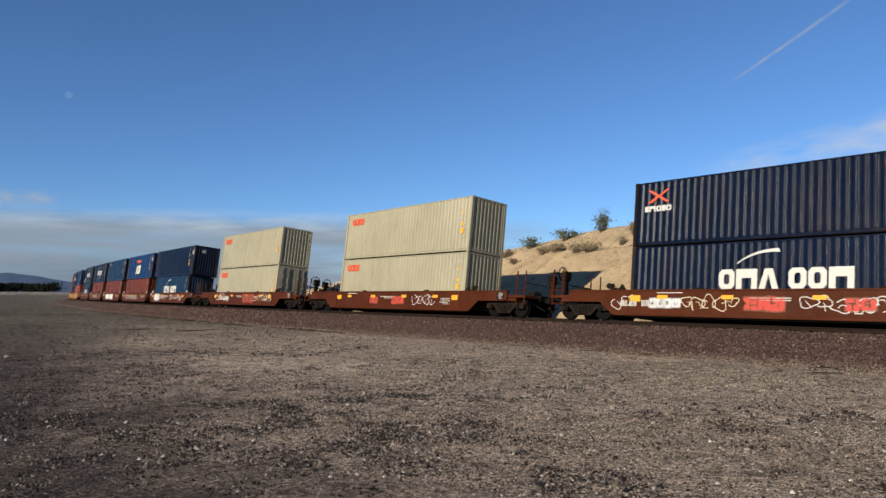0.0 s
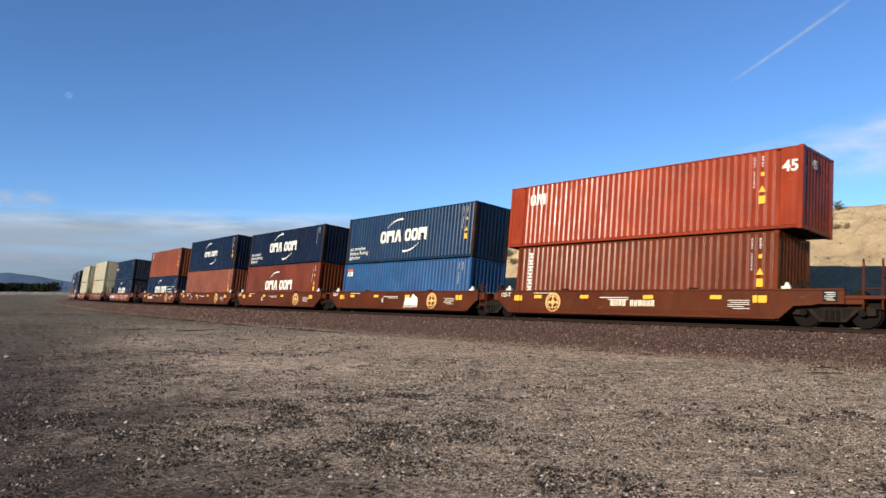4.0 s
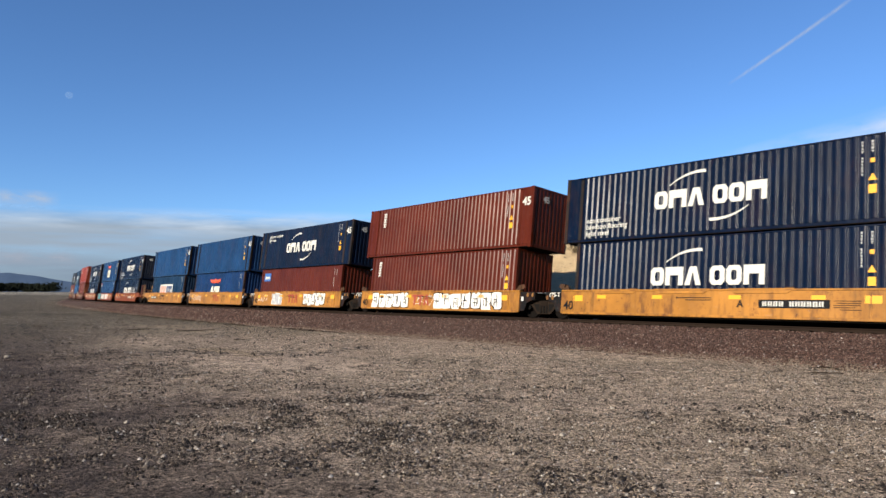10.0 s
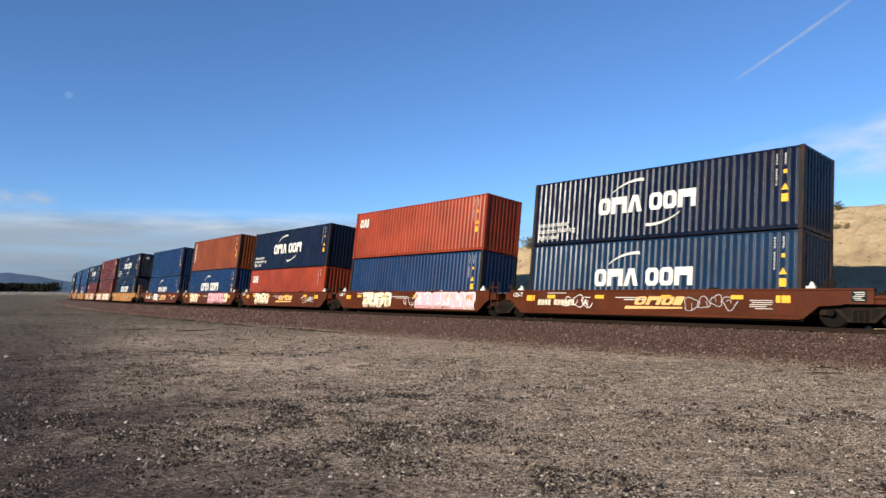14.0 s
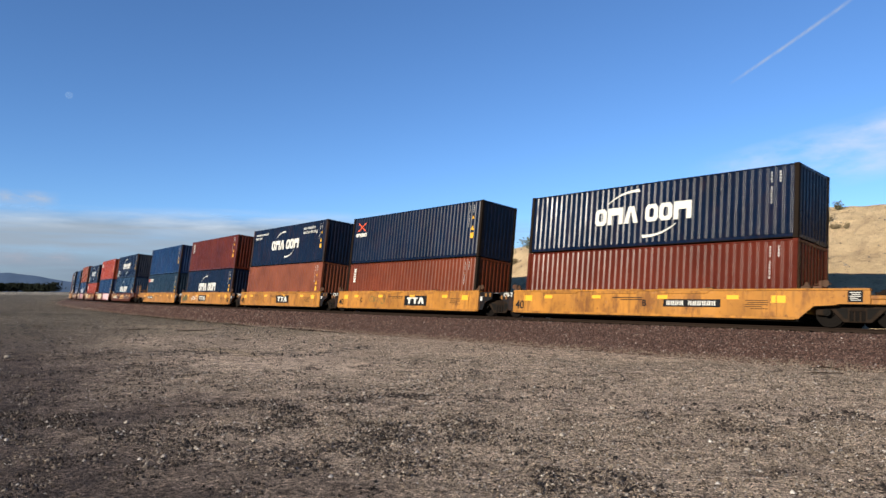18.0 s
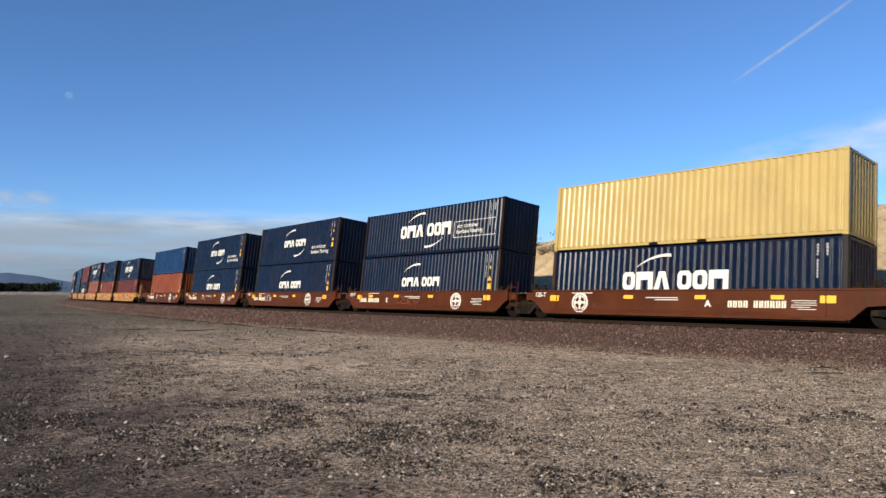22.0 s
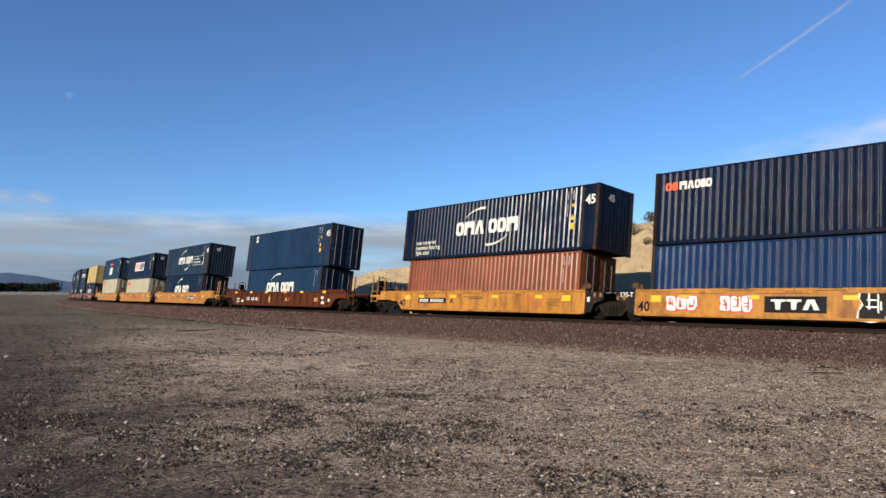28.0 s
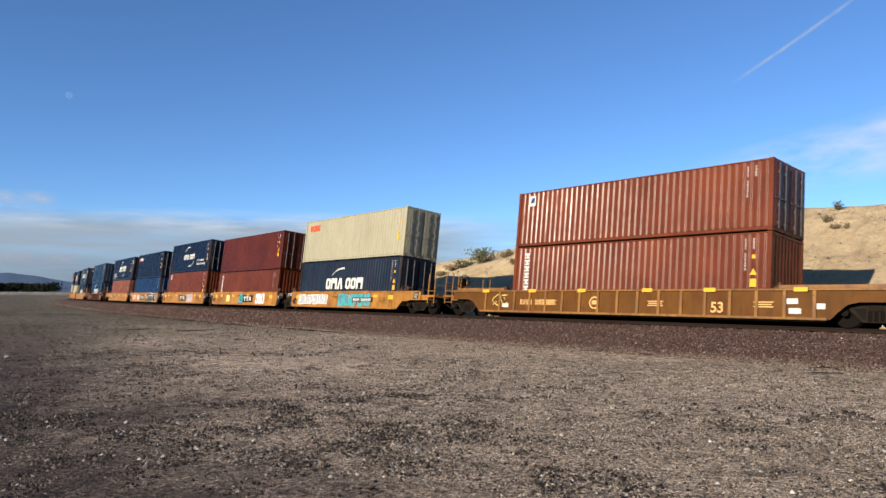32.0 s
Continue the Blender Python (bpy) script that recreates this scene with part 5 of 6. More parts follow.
        for sx, end, o in ends:
            piece("corner_gear", gear, root, worn, pose(sx * (o[-1][0] - 0.05 if end[0] == "joint" else 6.9 + k), SIDE_Y - 0.10, TOP + 0.03) @ Matrix.Diagonal((sx, 1, 1, 1)), "rusty lashing gear")
    piece("well_floor", cached(("wfloor", half), lambda: Shape().box(-half + 0.1, half - 0.1, -1.30, 1.30, 0.13, 0.32).mesh("wfloor", STEEL_DARK)), root)
    for sx, (kind, reach), o in ends:
        at = Matrix() if sx > 0 else Matrix.Rotation(math.pi, 4, "Z")
        piece("end_bulkhead", cached(("bulk", half), lambda: Shape().box(half + 0.08, half + 0.2, -1.36, 1.36, 0.40, 1.12).mesh("bulk", m)), root, m, at)
        piece("draft_sill", cached(("plat", half, round(reach, 2)), lambda: Shape().box(half + 0.1, reach - 0.22, -0.42, 0.42, 0.78, 1.06).mesh("plat", STEEL_DARK, 0.02)), root, None, at)
        if kind == "joint":
            box = cached(("jbox", style, round(reach, 2)), lambda: Shape().box(o[-1][0] + 0.003, reach - 0.32, 0.55, 1.34, 0.74, 1.10).mesh("jbox", STEEL_DARK, 0.02))
            for sy in (1, -1):
                cover = piece("joint_cover", box, root, m if style == "g" else STEEL_DARK, Matrix.Diagonal((sx, sy, 1, 1)))
            if style in ("t", "w"):
                x0 = o[-1][0] + 0.004
                plate = cached(("jplate", style), lambda: Shape().prism([(x0, 0.26), (x0 + 0.30, 0.26), (x0 + 0.44, 0.62), (x0 + 0.92, 0.80), (x0 + 0.92, 1.12), (x0, 1.12)], 1.34, 1.385).mesh("jplate", BLACK_PAINT, 0.006))
                latch = cached("jlatch", lambda: Shape().box(-0.05, 0.05, 0, 0.03, -0.09, 0.09).box(-0.02, 0.09, 0, 0.02, -0.03, 0.03).mesh("jlatch", CAR["ochre"], 0.008))
                for sy in (1, -1):
                    panel = piece("end_panel", plate, root, None, Matrix.Diagonal((sx, sy, 1, 1)), "black-painted end panel")
                for q in (0.50, 0.80):
                    piece("latch", latch, root, None, pose(sx * (x0 + q), 1.388, 0.98 if sx < 0 else 0.86), "rusty yellow latch")
                if sx < 0:
                    piece("reflector", cached("sidetag", lambda: Shape().box(-0.07, 0.07, -0.003, 0.003, -0.10, 0.10).mesh("sidetag", STENCIL)), root, None, pose(sx * (x0 + 0.16), 1.39, 0.80), "small white tag")
            deck = cached(("jdeck", round(reach, 2)), lambda: Shape().box(half + 0.2, reach - 0.05, -1.2, 1.2, 1.07, 1.11).mesh("jdeck", SEAL))
            piece("deck_plate", deck, root, None, at)
            if sx > 0 and style != "n":
                piece("lettering", writing("125-T", 0.26, WHITE, 0.006), root, None, pose(o[-1][0] + (0.42 if style in ("t", "w") else 0.24 if style != "g" else -0.5), 1.39 if style in ("t", "w") else 1.35 if style != "g" else SIDE_Y + 0.006, 0.98), "white stencilled load mark")
            if style in ("w", "g") and sx < 0:
                lad = Shape()
                for x in (0.0, 0.42):
                    lad.tube((x, 0, 0.42), (x, 0, 1.62), 0.022, 5)
                for z in (0.5, 0.78, 1.06, 1.34):
                    lad.tube((0, 0, z), (0.42, 0, z), 0.018, 5)
                piece("ladder", cached(("ladder", style), lambda: lad.mesh("ladder", m)), root, m, pose(-o[-1][0] - 0.56, 1.36, 0))
            if style == "w":
                for x in (reach - 1.0, reach - 0.35):
                    post = cached("wpost", lambda: Shape().box(-0.09, 0.09, -0.07, 0.07, 0.95, 1.95).mesh("wpost", m, 0.012))
                    for sy in (1, -1):
                        piece("guide_post", post, root, worn, pose(sx * x, sy * 0.95, 0))
            continue
        bogie(root, sx * (reach - 1.9))
        piece("coupler", cached(("coup", round(reach, 2)), lambda: Shape().box(reach - 0.3, reach + 0.10, -0.09, 0.09, 0.74, 0.95).box(reach - 0.08, reach + 0.14, -0.17, 0.17, 0.70, 1.0).mesh("coup", STEEL_DARK, 0.03)), root, None, at)
        piece("end_platform", cached(("eplat", round(reach, 2), style), lambda: Shape().box(o[-1][0] - 0.3, reach - 0.28, -1.36, 1.36, 0.86, 0.98).box(o[-1][0] - 0.25, reach - 0.9, 0.6, 1.33, 0.70, 0.86).box(o[-1][0] - 0.25, reach - 0.9, -1.33, -0.6, 0.70, 0.86).mesh("eplat", m, 0.015)), root, m, at)
        for x, y in ((reach - 0.38, 1.30), (reach - 0.92, 1.30), (reach - 0.38, -1.30), (reach - 0.92, -1.30), (reach - 0.38, 0.45)):
            post = cached("stanchion", lambda: Shape().tube((0, 0, 0.55), (0, 0, 2.12), 0.032, 6).mesh("stanchion", m))
            piece("stanchion", post, root, m, at @ pose(x, y, 0))
        gear = cached("brake_gear", lambda: Shape().box(-2.0, -0.55, -0.95, 0.95, 0.58, 0.80).box(-1.7, -0.9, 0.95, 1.15, 0.62, 0.84).tube((-0.6, 0.35, 0.62), (0.02, 0.30, 0.34), 0.035, 6).tube((-0.6, -0.35, 0.62), (0.02, -0.30, 0.34), 0.035, 6).mesh("brake_gear", STEEL_DARK, 0.02))
        piece("brake_gear", gear, root, None, at @ pose(reach, 0, 0))
        bars = cached("grab", lambda: Shape().tube((0, -1.3, 1.55), (0, 1.3, 1.55), 0.02, 5).tube((0, 1.3, 1.2), (-0.54, 1.3, 1.2), 0.02, 5).tube((0, 1.3, 0.62), (-0.54, 1.3, 0.62), 0.02, 5).tube((0, -1.3, 1.2), (-0.54, -1.3, 1.2), 0.02, 5).mesh("grab", m))
        piece("handrail", bars, root, m, at @ pose(reach - 0.38, 0, 0))
        if sx < 0 or style == "s":
            wheel = Shape()
            for i in range(18):
                a, b = 2 * math.pi * i / 18, 2 * math.pi * (i + 1) / 18
                wheel.tube((0, 0.3 * math.cos(a), 0.3 * math.sin(a)), (0, 0.3 * math.cos(b), 0.3 * math.sin(b)), 0.025, 5)
            for i in range(4):
                a = math.pi * i / 2
                wheel.tube((0, 0, 0), (0, 0.3 * math.cos(a), 0.3 * math.sin(a)), 0.018, 4)
            piece("brake_wheel", cached("brakewheel", lambda: wheel.mesh("brakewheel", STEEL_DARK)), root, None, at @ pose(reach - 0.30, 0.62, 2.0))
            piece("brake_stand", cached("stand", lambda: Shape().box(-0.16, 0.04, -0.12, 0.12, 0.98, 1.95).box(-0.22, 0.06, -0.2, 0.2, 1.7, 2.1).mesh("stand", GRIME, 0.02)), root, None, at @ pose(reach - 0.42, 0.62, 0))
        if style == "w":
            post = cached("wpost", lambda: Shape().box(-0.09, 0.09, -0.07, 0.07, 0.95, 1.95).mesh("wpost", m, 0.012))
            piece("guide_post", post, root, worn, at @ pose(o[-1][0] - 0.1, 0.95, 0))
            piece("guide_post", post, root, worn, at @ pose(o[-1][0] - 0.1, -0.95, 0))
        else:
            valve = cached("valve", lambda: Shape().tube((0, -0.25, 1.22), (0, 0.25, 1.22), 0.17, 10).box(-0.3, -0.1, -0.2, 0.3, 0.98, 1.3).mesh("valve", GRIME, 0.01))
            piece("brake_cylinder", valve, root, None, at @ pose(o[-1][0] - 0.25, 0.75, 0.0))
    if back[0] == "joint":
        bogie(root, -back[1])
    # reflectors, data panels and unit lettering on the lit side
    refl = cached("reflector", lambda: Shape().box(-0.22, 0.22, -0.004, 0.004, -0.07, 0.07).mesh("reflector", REFLECT))
    big = cached("reflector2", lambda: Shape().box(-0.24, 0.24, -0.004, 0.004, -0.12, 0.12).mesh("reflector2", REFLECT))
    face = SIDE_Y + 0.009
    if ribbed:
        for x in (7.6, 4.6, 1.8, -1.4, -4.0, -7.2):
            piece("reflector", refl, root, None, pose(x, SIDE_Y + 0.042, TOP), "yellow reflector")
    else:
        discs = [float(q.split(":")[1]) for q in extras if q.startswith("disc")]
        for x in (4.5 + k, 1.9, -1.2, -4.0 - k * 0.6):
            if any(abs(x - q) < 0.75 for q in discs):
                continue
            piece("reflector", refl, root, None, pose(x, face, 0.90), "yellow reflector")
        for x in (5.7 + k, -5.6 - k):
            piece("reflector", big, root, None, pose(x, face, 0.84), "yellow reflector")
    if not ribbed:
        seam = cached("end_seam", lambda: Shape().box(-0.018, 0.018, -0.012, 0.012, LOW + 0.05, TOP - 0.05).mesh("end_seam", GRIME))
        for x in (fo[0][0] - 0.72, -bo[0][0] + 0.72):
            piece("end_seam", seam, root, m, pose(x, SIDE_Y + 0.006, 0))
        for x in (3.05, -3.05):
            piece("step_bracket", cached("bracket", lambda: Shape().box(-0.16, 0.16, -0.05, 0.05, 0.0, 0.07).mesh("bracket", m, 0.012)), root, worn, pose(x, SIDE_Y - 0.10, TOP + 0.03))
    data = cached("data", lambda: quads([(-0.4, 0.4, 0.16, 0.18), (-0.4, 0.3, 0.09, 0.11), (-0.4, 0.4, 0.02, 0.04), (-0.2, 0.4, -0.05, -0.03), (-0.4, 0.2, -0.12, -0.10)], WHITE))
    dark = style in ("t", "w")
    if not ribbed:
        piece("data_panel", data, root, BLACK if dark else WHITE, pose(-4.85 - k, face, 0.62), "small data lines")
        piece("data_panel", cached("dash", lambda: quads([(-0.55, 0.55, -0.015, 0.015)], WHITE)), root, BLACK if dark else WHITE, pose(4.2, face, 1.06))
        piece("data_panel", cached("dash2", lambda: quads([(-0.7, 0.7, 0.0, 0.03), (-0.7, 0.3, -0.08, -0.05)], WHITE)), root, BLACK if dark else WHITE, pose(0.4, face, 0.86))
    if back[0] == "coupler" and style in ("t", "w", "s", "g"):
        piece("data_plate", cached("plate", lambda: Shape().box(-0.22, 0.22, -0.004, 0.004, -0.18, 0.18).mesh("plate", BLACK)), root, None, pose(-bo[-1][0] + 0.42, face, 0.94), "black data plate with white lines")
        piece("data_plate", cached("platein", lambda: quads([(-0.16, 0.16, 0.11, 0.13), (-0.16, 0.10, 0.05, 0.07), (-0.16, 0.16, -0.01, 0.01), (-0.08, 0.16, -0.07, -0.05), (-0.16, 0.12, -0.13, -0.11)], WHITE)), root, None, pose(-bo[-1][0] + 0.42, face + 0.008, 0.94))
    if ribbed:
        rim = [(0.26 * math.cos(q * math.pi / 9), 0.26 * math.sin(q * math.pi / 9)) for q in range(18)]
        oval = cached("oval", lambda: Shape().ring(rim, [(q * 0.78, w * 0.78) for q, w in rim], -0.004, 0.004).box(-0.12, 0.12, -0.004, 0.004, -0.07, 0.09).mesh("oval", GOLD))
        piece("emblem", oval, root, None, pose(1.15, SIDE_Y - 0.02, 0.66), "gold ring emblem")
        lines = cached("gold_lines", lambda: quads([(-0.34, 0.34, 0.10, 0.14), (-0.34, 0.34, -0.06, -0.02), (-0.28, 0.30, 0.02, 0.06)], GOLD))
        for x in (-1.75, -5.95, 3.55):
            piece("data_panel", lines, root, None, pose(x, SIDE_Y - 0.02, 0.62), "small gold lettering as bars")
        for x, z in ((-6.9, 0.78), (-7.75, 0.62), (-7.0, 0.46), (6.3, 0.50)):
            piece("sticker", cached("sticker", lambda: Shape().box(-0.20, 0.20, -0.004, 0.004, -0.09, 0.09).mesh("sticker", STENCIL)), root, None, pose(x, SIDE_Y - 0.02, z), "dirty white sticker")
    car_paint(root, style, k, extras)
    return root


def char_bars(counts, cell, height):
    """A run of characters as plain upright bars, centred; runs to the viewer's right."""
    s = Shape()
    n = sum(counts) + (len(counts) - 1) * 0.9
    x = n * cell / 2
    for c in counts:
        for i in range(c):
            s.box(x - cell * 0.26, x, -0.004, 0.004, -height / 2, height / 2)
            s.box(x - cell * 0.72, x - cell * 0.44, -0.004, 0.004, -height / 2, height / 2)
            x -= cell
        x -= 0.9 * cell
    return s


def car_paint(root, style, k, extras):
    """What is painted or sprayed on one car."""
    face = SIDE_Y + (0.009 if style != "r" else 0.0)
    ink = BLACK if style in ("t", "w") else GOLD if style == "r" and "dark53" not in extras else WHITE
    for i, item in enumerate(extras):
        w = item.split(":")
        head, arg = w[0], w[1:]
        if head == "len":
            x = float(arg[1]) if len(arg) > 1 else 6.2 + k
            piece("lettering", writing(arg[0], 0.52, ink, 0.010), root, None, pose(x, face, 0.52 if style != "n" else 0.60), "painted length figures")
        elif head == "unit":
            piece("lettering", writing(arg[0], 0.34, ink, 0.010), root, None, pose(float(arg[1]), face, 0.66), "painted unit letter")
        elif head == "num":
            piece("number_panel", cached("numbar", lambda: char_bars((4, 6), 0.19, 0.24).mesh("m", WHITE)), root, CREAMW if style == "g" else ink, pose(float(arg[0]), face, 0.66), "painted number as plain bars")["kind"] = "stuff"
        elif head == "plate":
            piece("number_panel", cached("nplate", lambda: Shape().box(-1.15, 1.15, -0.004, 0.004, -0.14, 0.14).mesh("m", BLACK)), root, None, pose(float(arg[0]), face, 0.68), "black number panel")
            piece("number_panel", cached("nbar", lambda: char_bars((4, 6), 0.185, 0.17).mesh("m", WHITE)), root, None, pose(float(arg[0]), face + 0.008, 0.68), "white number bars")["kind"] = "stuff"
        elif head == "ttx":
            piece("wordmark", cached("ttx", lambda: blocks("vvt", 1.55, 0.58).mesh("m", RUSTV)), root, None, pose(float(arg[0]), face, 0.70), "brown-red block wordmark")
        elif head == "ttb":
            piece("wordmark_panel", cached("ttb", lambda: Shape().box(-1.0, 1.0, -0.004, 0.004, -0.27, 0.27).mesh("m", BLACK)), root, None, pose(float(arg[0]), face, 0.66), "black wordmark panel")
            piece("wordmark", cached("ttw", lambda: blocks("vvt", 1.6, 0.34).mesh("m", WHITE)), root, None, pose(float(arg[0]), face + 0.008, 0.66), "white block wordmark")
        elif head == "disc":
            mat = WHITE if arg[1] == "w" else GOLD
            piece("emblem", cached(("disc", arg[1]), lambda: Shape().disc((0, 0, 0), 0.42, -0.004, 0.004, 28).mesh("m", mat)), root, None, pose(float(arg[0]), face, 0.66), "round emblem")
            m2 = CAR["plum"]
            def cross():
                s = Shape()
                for a in range(4):
                    p = [(a * 90 + 14 + 10.3 * j, r) for r, js in ((0.255, range(7)), (0.11, range(6, -1, -1))) for j in js]
                    s.prism([(r * math.cos(radians(q)), r * math.sin(radians(q))) for q, r in p], -0.003, 0.003)
                s.disc((0, 0, 0), 0.335, -0.003, 0.003, 28, 0.305)
                return s
            piece("emblem", cached("cross", lambda: cross().mesh("m", m2)), root, None, pose(float(arg[0]), face + 0.007, 0.66))
        elif head == "swoosh":
            piece("wordmark", cached("swo", lambda: blocks("onob", 2.1, 0.32, 0.5).mesh("m", GOLD)), root, None, pose(float(arg[0]), face, 0.76), "gold slanted block wordmark")
            piece("wordmark", cached("swb", lambda: Shape().prism([(1.35, -0.07), (-1.2, -0.03), (-1.2, 0.03), (1.3, 0.05)], -0.004, 0.004).mesh("m", GOLD)), root, None, pose(float(arg[0]) + 0.1, face, 0.50), "gold underline")
        elif head == "patch":
            piece("paint_patch", cached(("patchcar", i), lambda: Shape().prism([(0.7, -0.35), (-0.6, -0.32), (-0.55, 0.2), (-0.1, 0.42), (0.1, 0.15), (0.55, 0.35)], -0.003, 0.003).mesh("m", SPRAY["grey"])), root, WHITE, pose(float(arg[0]), face, 0.62), "pale grey paint patch")
        elif head == "spray":
            spray_letters(root, float(arg[0]), float(arg[1]), float(arg[2]), int(arg[3]), arg[4], arg[5], int(abs(float(arg[0])) * 37) + i)
        elif head == "scrawl":
            spray_lines(root, float(arg[0]), float(arg[1]), 0.55, arg[2], int(abs(float(arg[0])) * 53) + i)


# ---------------------------------------------------------------- the train, front to back
HEIGHT = {"S": 2.591, "H": 2.896}
FLOOR_UP = 0.33
CARRIED = []
HUE = {"navy": "dark navy blue", "blue": "mid blue", "skyblue": "light sky blue", "steelblue": "faded steel blue", "slate": "slate blue-grey", "cream": "cream white",
       "sand": "clean pale yellow", "orange": "burnt orange", "rust": "rust red", "red": "bright red", "maroon": "dark maroon", "salmon": "faded salmon", "cobalt": "cobalt blue", "ink": "dull blue-black", "azure": "faded azure blue", "terracotta": "dusty terracotta red"}
LOOKS = {"cma": "a white wordmark and curved strokes", "cmas": "a small white wordmark and curved strokes", "cmabox": "a white name panel", "apl": "a cream wordmark and red emblem", "oocl": "a small red wordmark", "cai": "a small white wordmark",
         "triton": "an upright white wordmark", "tex": "an upright white wordmark", "xines": "an orange crossed emblem", "seaco": "a red and white wordmark", "cap": "a square white label", "beacon": "a blue label", "aplsm": "a tiny label"}
CARNAME = {"brown": "dark brown", "oxide": "orange-red", "yellow": "yellow-orange", "ochre": "rusty ochre", "plum": "dark reddish brown"}


def box_from(spec, where):
    """'45H navy cma eco d': length and height, colour, markings; d: doors at the back, g: rusty posts."""
    size, colour, *words = spec.split()
    L, H = (12.192 if size[:2] == "40" else 13.716), HEIGHT[size[2]]
    look_words = [LOOKS[w] for w in words if w in LOOKS]
    label = f"{HUE[colour]} corrugated {size[:2]} foot container" + (" with " + look_words[0] if look_words else "") + (", loaded in a well car" if where == 0 else ", stacked on another")
    box = container(L, H, colour, "d" in words, " ".join(label.split()[:12]).rstrip(","), "grime" if "g" in words else None, where == 0)
    decorate(box, L, H, words, where == 0)
    return box, H


def consist(style, colour, first, pitch, units, lead="coupler", trail="coupler", reach=9.9):
    """A well car of one or more units on shared bogies; first: centre of its leading unit at the start."""
    n = len(units)
    for i, spec in enumerate(units):
        low, high, *extras = [q.strip() for q in spec.split("|")]
        extras = extras[0].split() if extras else []
        c = first - i * pitch
        fk = ("joint", pitch / 2) if i or lead == "joint" else ("coupler", reach)
        bk = ("joint", pitch / 2) if i < n - 1 or trail == "joint" else ("coupler", reach)
        extra = "sprayed with graffiti" if any(q.startswith(("spray", "scrawl")) for q in extras) else "with yellow reflectors"
        kind = "ribbed" if style == "r" else "long" if style == "w" else "smooth-sided"
        car = well_unit(style, colour, fk, bk, f"{CARNAME[colour]} {kind} steel well car {extra}", extras)
        CARRIED.append((car, c, Matrix()))
        z = FLOOR_UP
        for k, spec_box in enumerate((low, high)):
            box, H = box_from(spec_box, k)
            CARRIED.append((box, c, pose(0, 0, z)))
            z += H + 0.022


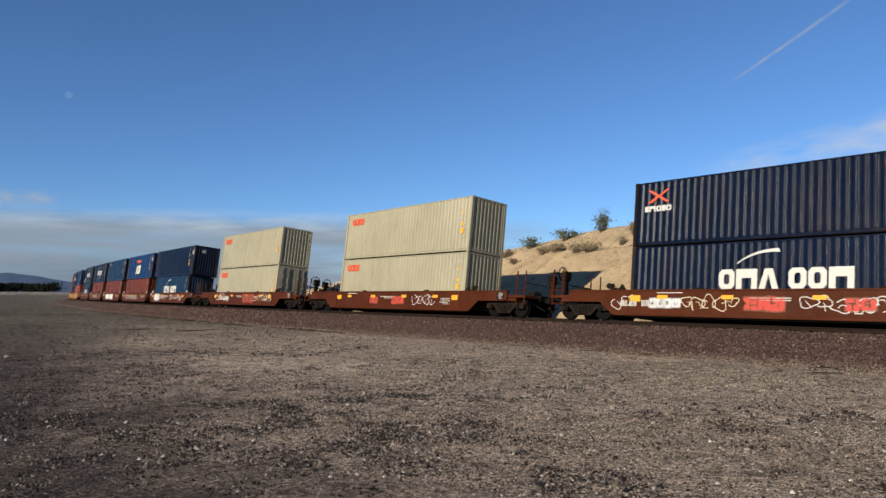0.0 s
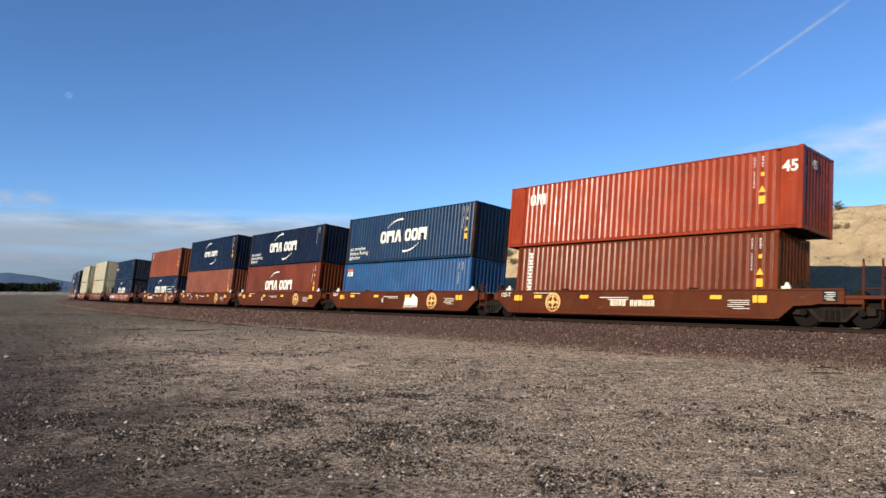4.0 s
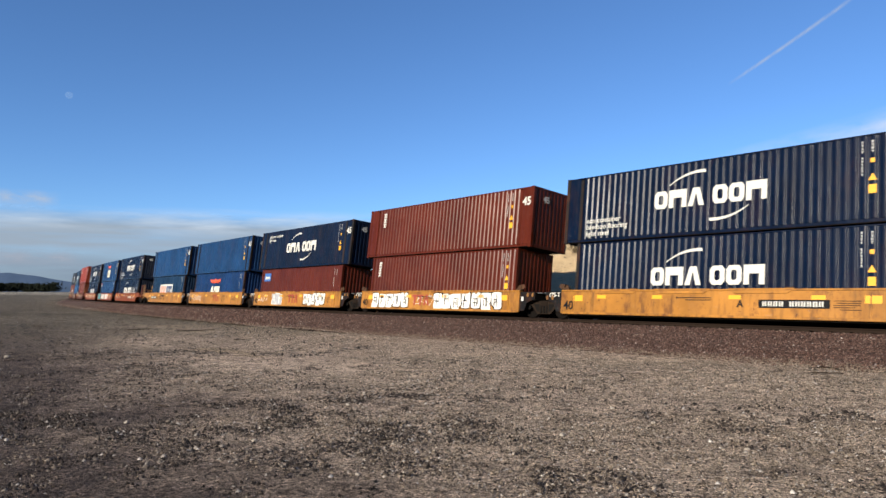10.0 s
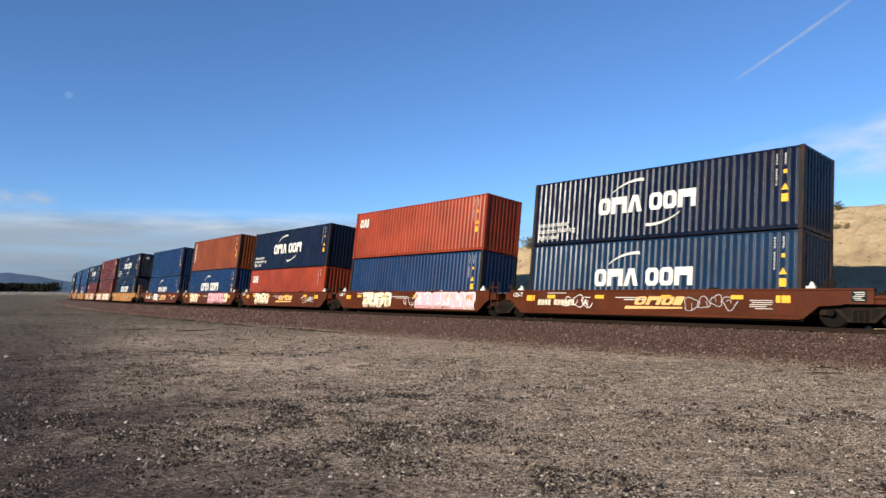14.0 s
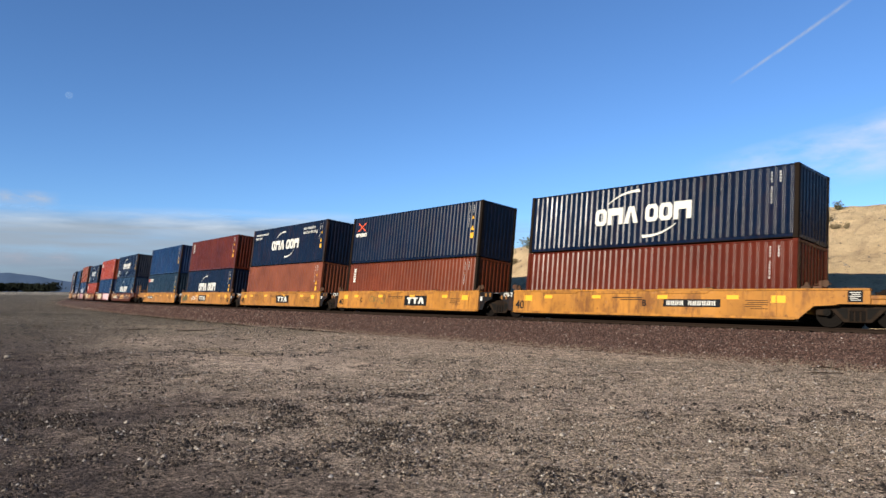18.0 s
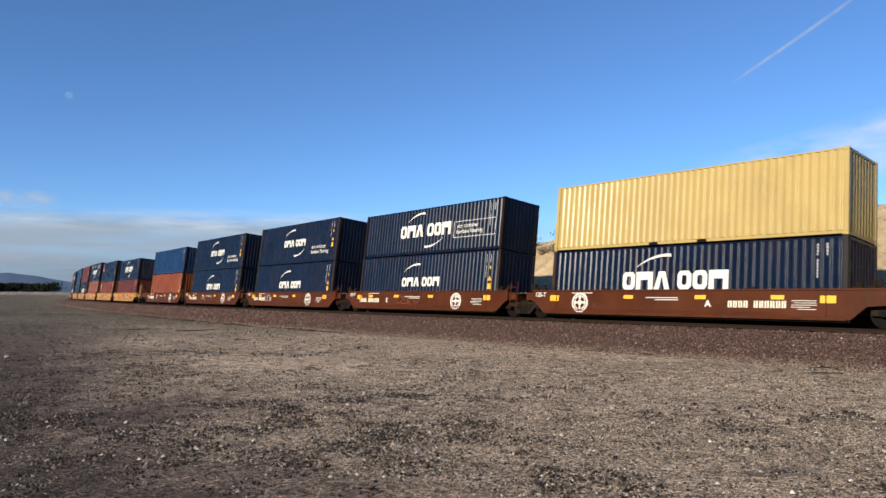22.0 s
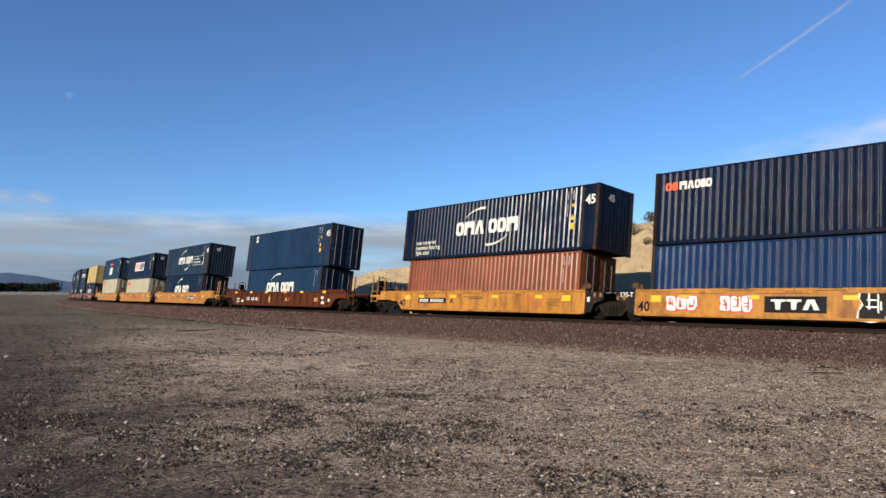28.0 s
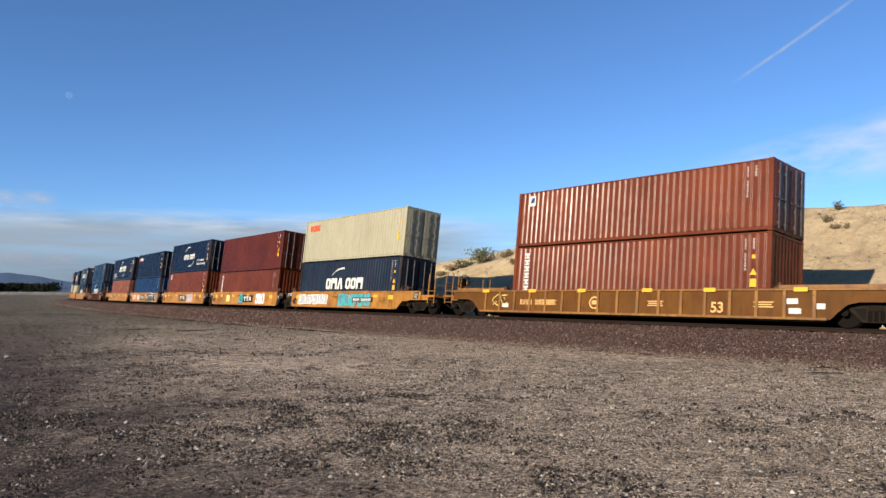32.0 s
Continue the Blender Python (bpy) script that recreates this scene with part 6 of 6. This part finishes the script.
def build_train():
    consist("g", "yellow", 205.0, 15.6, ["40S salmon | 40H orange", "40S rust | 40H orange", "40S navy | 40H navy cma", "40S red cai | 40H blue"], lead="joint")
    consist("g", "brown", 137.6, 15.675, ["40S navy cma | 40H navy cma eco", "40S rust | 45H navy cma | scrawl:0:6:white", "40S rust | 45H steelblue cap n45 | spray:1:6:0.7:6:white:grey",
            "40S rust | 45H cobalt apl n45 | scrawl:1:7:white", "40S steelblue cma | 45H navy n45 | scrawl:3:5:white scrawl:-3:4:white spray:4:2:0.7:3:white:grey"], reach=10.2)
    consist("s", "brown", 54.2, 20, ["40H cream oocl d | 40H cream oocl | scrawl:4:3:white spray:-1.5:2.2:0.6:3:brown:red scrawl:-4:4:cream num:3.6"], reach=10.75)
    consist("s", "brown", 32.6, 20, ["40H cream oocl | 40H cream oocl | spray:1.8:0.8:0.35:2:red:brown spray:-0.6:1.2:0.4:2:red:brown scrawl:-3:2:white"], reach=10.8)
    consist("s", "brown", 10.5, 20, ["40S navy cma | 40S navy xines g | num:5.3 scrawl:6.3:1:white spray:4.4:1.3:0.34:4:white:grey scrawl:2.6:2.2:cream spray:0.6:1.4:0.5:2:red:brown scrawl:-1.6:2:white scrawl:-3.6:2.4:white spray:-2.4:0.9:0.4:2:red:brown"], reach=10.4)
    consist("g", "brown", -10.5, 15.45, ["40S navy cma ecobox | 40H orange cap | cones disc:-3.4:g num:3.2", "40H salmon | 40H navy cmas | cones disc:-3.4:g unit:C:1.5 scrawl:3.4:1:grey", "40H rust cma | 40S navy cma eco | cones disc:-3.4:g unit:D:2.2",
            "40S skyblue aplsm | 40H steelblue cma eco | cones disc:-3.4:g patch:-1.6 unit:E:1.2", "40H rust triton | 45H red cai n45 | cones disc:3.6:g num:-0.5"], reach=9.7)
    consist("n", "oxide", -91.7, 15.94, ["40S navy cma | 45H navy cma eco n45 | num:5.0 scrawl:0:5:cream len:40:-4.0", "40S azure aplsm | 45H azure apl n45 g | spray:4.8:2.2:0.78:4:teal:black spray:1.6:2.9:0.72:4:white:black spray:-1.8:2.6:0.72:4:white:red scrawl:-3.8:1:white",
            "40S navy cma ecobox | 45H navy cma eco n45 | len:40:5.1 unit:B:3.4 num:-3.0"], reach=9.7)
    consist("t", "yellow", -143.0, 15.72, ["40S steelblue cmabox | 45H azure n45 g | len:40:6.1 plate:4.0 scrawl:1.2:3:black", "40S cobalt apl | 45H azure n45 g | len:40 scrawl:4.8:3:white ttx:-0.6 scrawl:-2.6:1.2:black",
            "40S maroon beacon | 45H navy cma adv n45 | len:40 scrawl:5.0:1.6:white spray:2.6:1.7:0.85:2:grey:white ttx:0.0 spray:-3.1:3.0:0.85:5:white:black", "40H maroon tex | 45H maroon tex n45 | len:40 spray:3.7:3.6:0.88:5:white:black ttx:0.8 scrawl:0.6:1.6:white spray:-2.9:5.2:0.88:7:white:black",
            "40H navy cma | 45H navy cma eco n45 | len:40 plate:-3.2 unit:A:-1.4"], reach=9.8)
    consist("g", "brown", -225.72, 15.445, ["40S blue cmas | 40H blue g | num:5.0 spray:1.6:1.7:0.8:3:white:black swoosh:-1.4 scrawl:2.9:1:white", "40H blue cma | 40H orange triton | spray:3.4:2.2:0.85:4:cream:black spray:-2.4:3.9:0.9:5:pink:black spray:-4.9:0.9:0.8:1:cream:brown",
            "40S red cai | 40H navy cma eco | spray:3.1:2.5:0.85:4:cream:black swoosh:-0.9 scrawl:-4.1:1.2:white", "40H blue | 40H red cai | spray:2.6:3.0:0.92:4:cream:black scrawl:-0.6:1.0:white spray:-3.6:4.9:0.95:6:pink:white",
            "40H steelblue cma | 40H navy cma eco | num:4.2 unit:A:2.6 scrawl:3.0:1.6:white swoosh:-0.8 scrawl:-3.0:2:grey"], reach=9.75)
    consist("t", "yellow", -307.29, 15.615, ["40H slate seaco | 40H blue | len:40 plate:3.2 scrawl:4.4:2.4:brown", "40H navy cma | 40H maroon tex | len:40:-6.1 spray:5.4:1.4:0.6:3:green:brown scrawl:2.6:2:white ttb:0.4",
            "40H salmon | 40H navy cma adv advr | len:40 scrawl:3.0:2.4:brown ttb:-1.0", "40S rust tex g | 40H navy xines g | len:40 unit:C:3.9 scrawl:2.2:1.6:green ttb:-1.5", "40S maroon | 40S navy cma g | len:40 unit:B:-0.4 plate:-2.4"], reach=9.8)
    consist("g", "plum", -389.44, 15.59, ["40H orange g | 40S blue g | num:4.3 unit:B:2.0 disc:-3.3:w scrawl:3.4:0.8:white", "40H navy cmas | 40H navy cmas ecor | num:4.6 scrawl:1.6:1.2:grey disc:-3.3:w", "40H navy cmas | 40H navy cmas ecor | num:4.6 unit:D:2.6 scrawl:3.2:1:grey disc:-3.3:w",
            "40H navy cmas | 40S navy cma ecobox g | num:4.6 unit:E:2.8 scrawl:0.8:2:brown disc:-3.3:w", "40S navy cma | 40H sand plain pockets | disc:4.3:w unit:A:-1.5 num:-3.3"], reach=9.85)
    consist("w", "yellow", -473.7, 19.61, ["40H cream oocl d | 45H steelblue apl n45 g | len:53 plate:4.9 unit:B:3.0 scrawl:0.4:2.4:red", "40S cream oocl d | 45H navy cmabox n45 g | len:53 scrawl:5.5:1:red scrawl:3.4:1:red unit:C:2.2 ttx:-0.8 scrawl:-3.0:1:red",
            "40S navy cma d | 45H slate cma ecobox n45 | len:53 unit:A:-1.8 plate:-3.9 scrawl:5.6:0.7:brown"], reach=11.8)
    consist("r", "plum", -536.15, 20, ["40S steelblue cma d | 45H steelblue cap n45 d | len:53:7.15 dark53 num:4.4"], reach=11.1)
    consist("t", "yellow", -558.3, 15.68, ["40S salmon d | 45H navy cma eco n45 | len:40 plate:3.6 unit:A:2.0 scrawl:-3.6:1.2:red", "40S blue d | 40H navy seaco d g | len:40 spray:4.6:1.3:0.55:3:white:red spray:2.5:1.2:0.6:3:white:red ttb:0.5 spray:-3.6:4.4:0.95:5:black:white",
            "40H rust cap | 40H navy cmas ecor d | len:40 unit:D:3.4 ttb:-0.2 spray:-2.5:1.8:0.9:2:grey:red scrawl:-5.0:1.6:brown", "40S rust triton | 40H maroon d | len:40 spray:3.0:0.6:0.45:1:yellow:yellow scrawl:4.8:1:brown ttb:-1.2 spray:0.2:0.9:0.7:1:teal:black spray:-3.6:1.7:0.8:3:white:red",
            "40H ink cma d | 40H cream oocl d | len:40 spray:3.6:4.0:0.6:6:grey:white spray:-1.6:3.8:0.9:5:teal:brown plate:-2.6"], reach=9.85)
    consist("r", "ochre", -642.2, 20, ["40H terracotta triton | 40S terracotta cap d | len:53:-4.29 num:4.3 scrawl:6.6:1:yellow"], reach=11.2)


build_ground()
build_stones()
build_track()
build_bank()
build_rubble()
build_scrub()
build_debris()
build_distance()
build_grove()
TRAIL = build_sky()
build_train()


def motions():
    times = [0, 1] + list(range(2, 32, 2)) + [31, 32]
    for ob, c, rest in CARRIED:
        walk(ob, [(t, on_track(c + run(t)) @ rest) for t in times])
    walk(TRAIL, [(0, pose(0, 0, 0)), (32, pose(0, 0, 0, 0, 0, -0.28))])


motions()
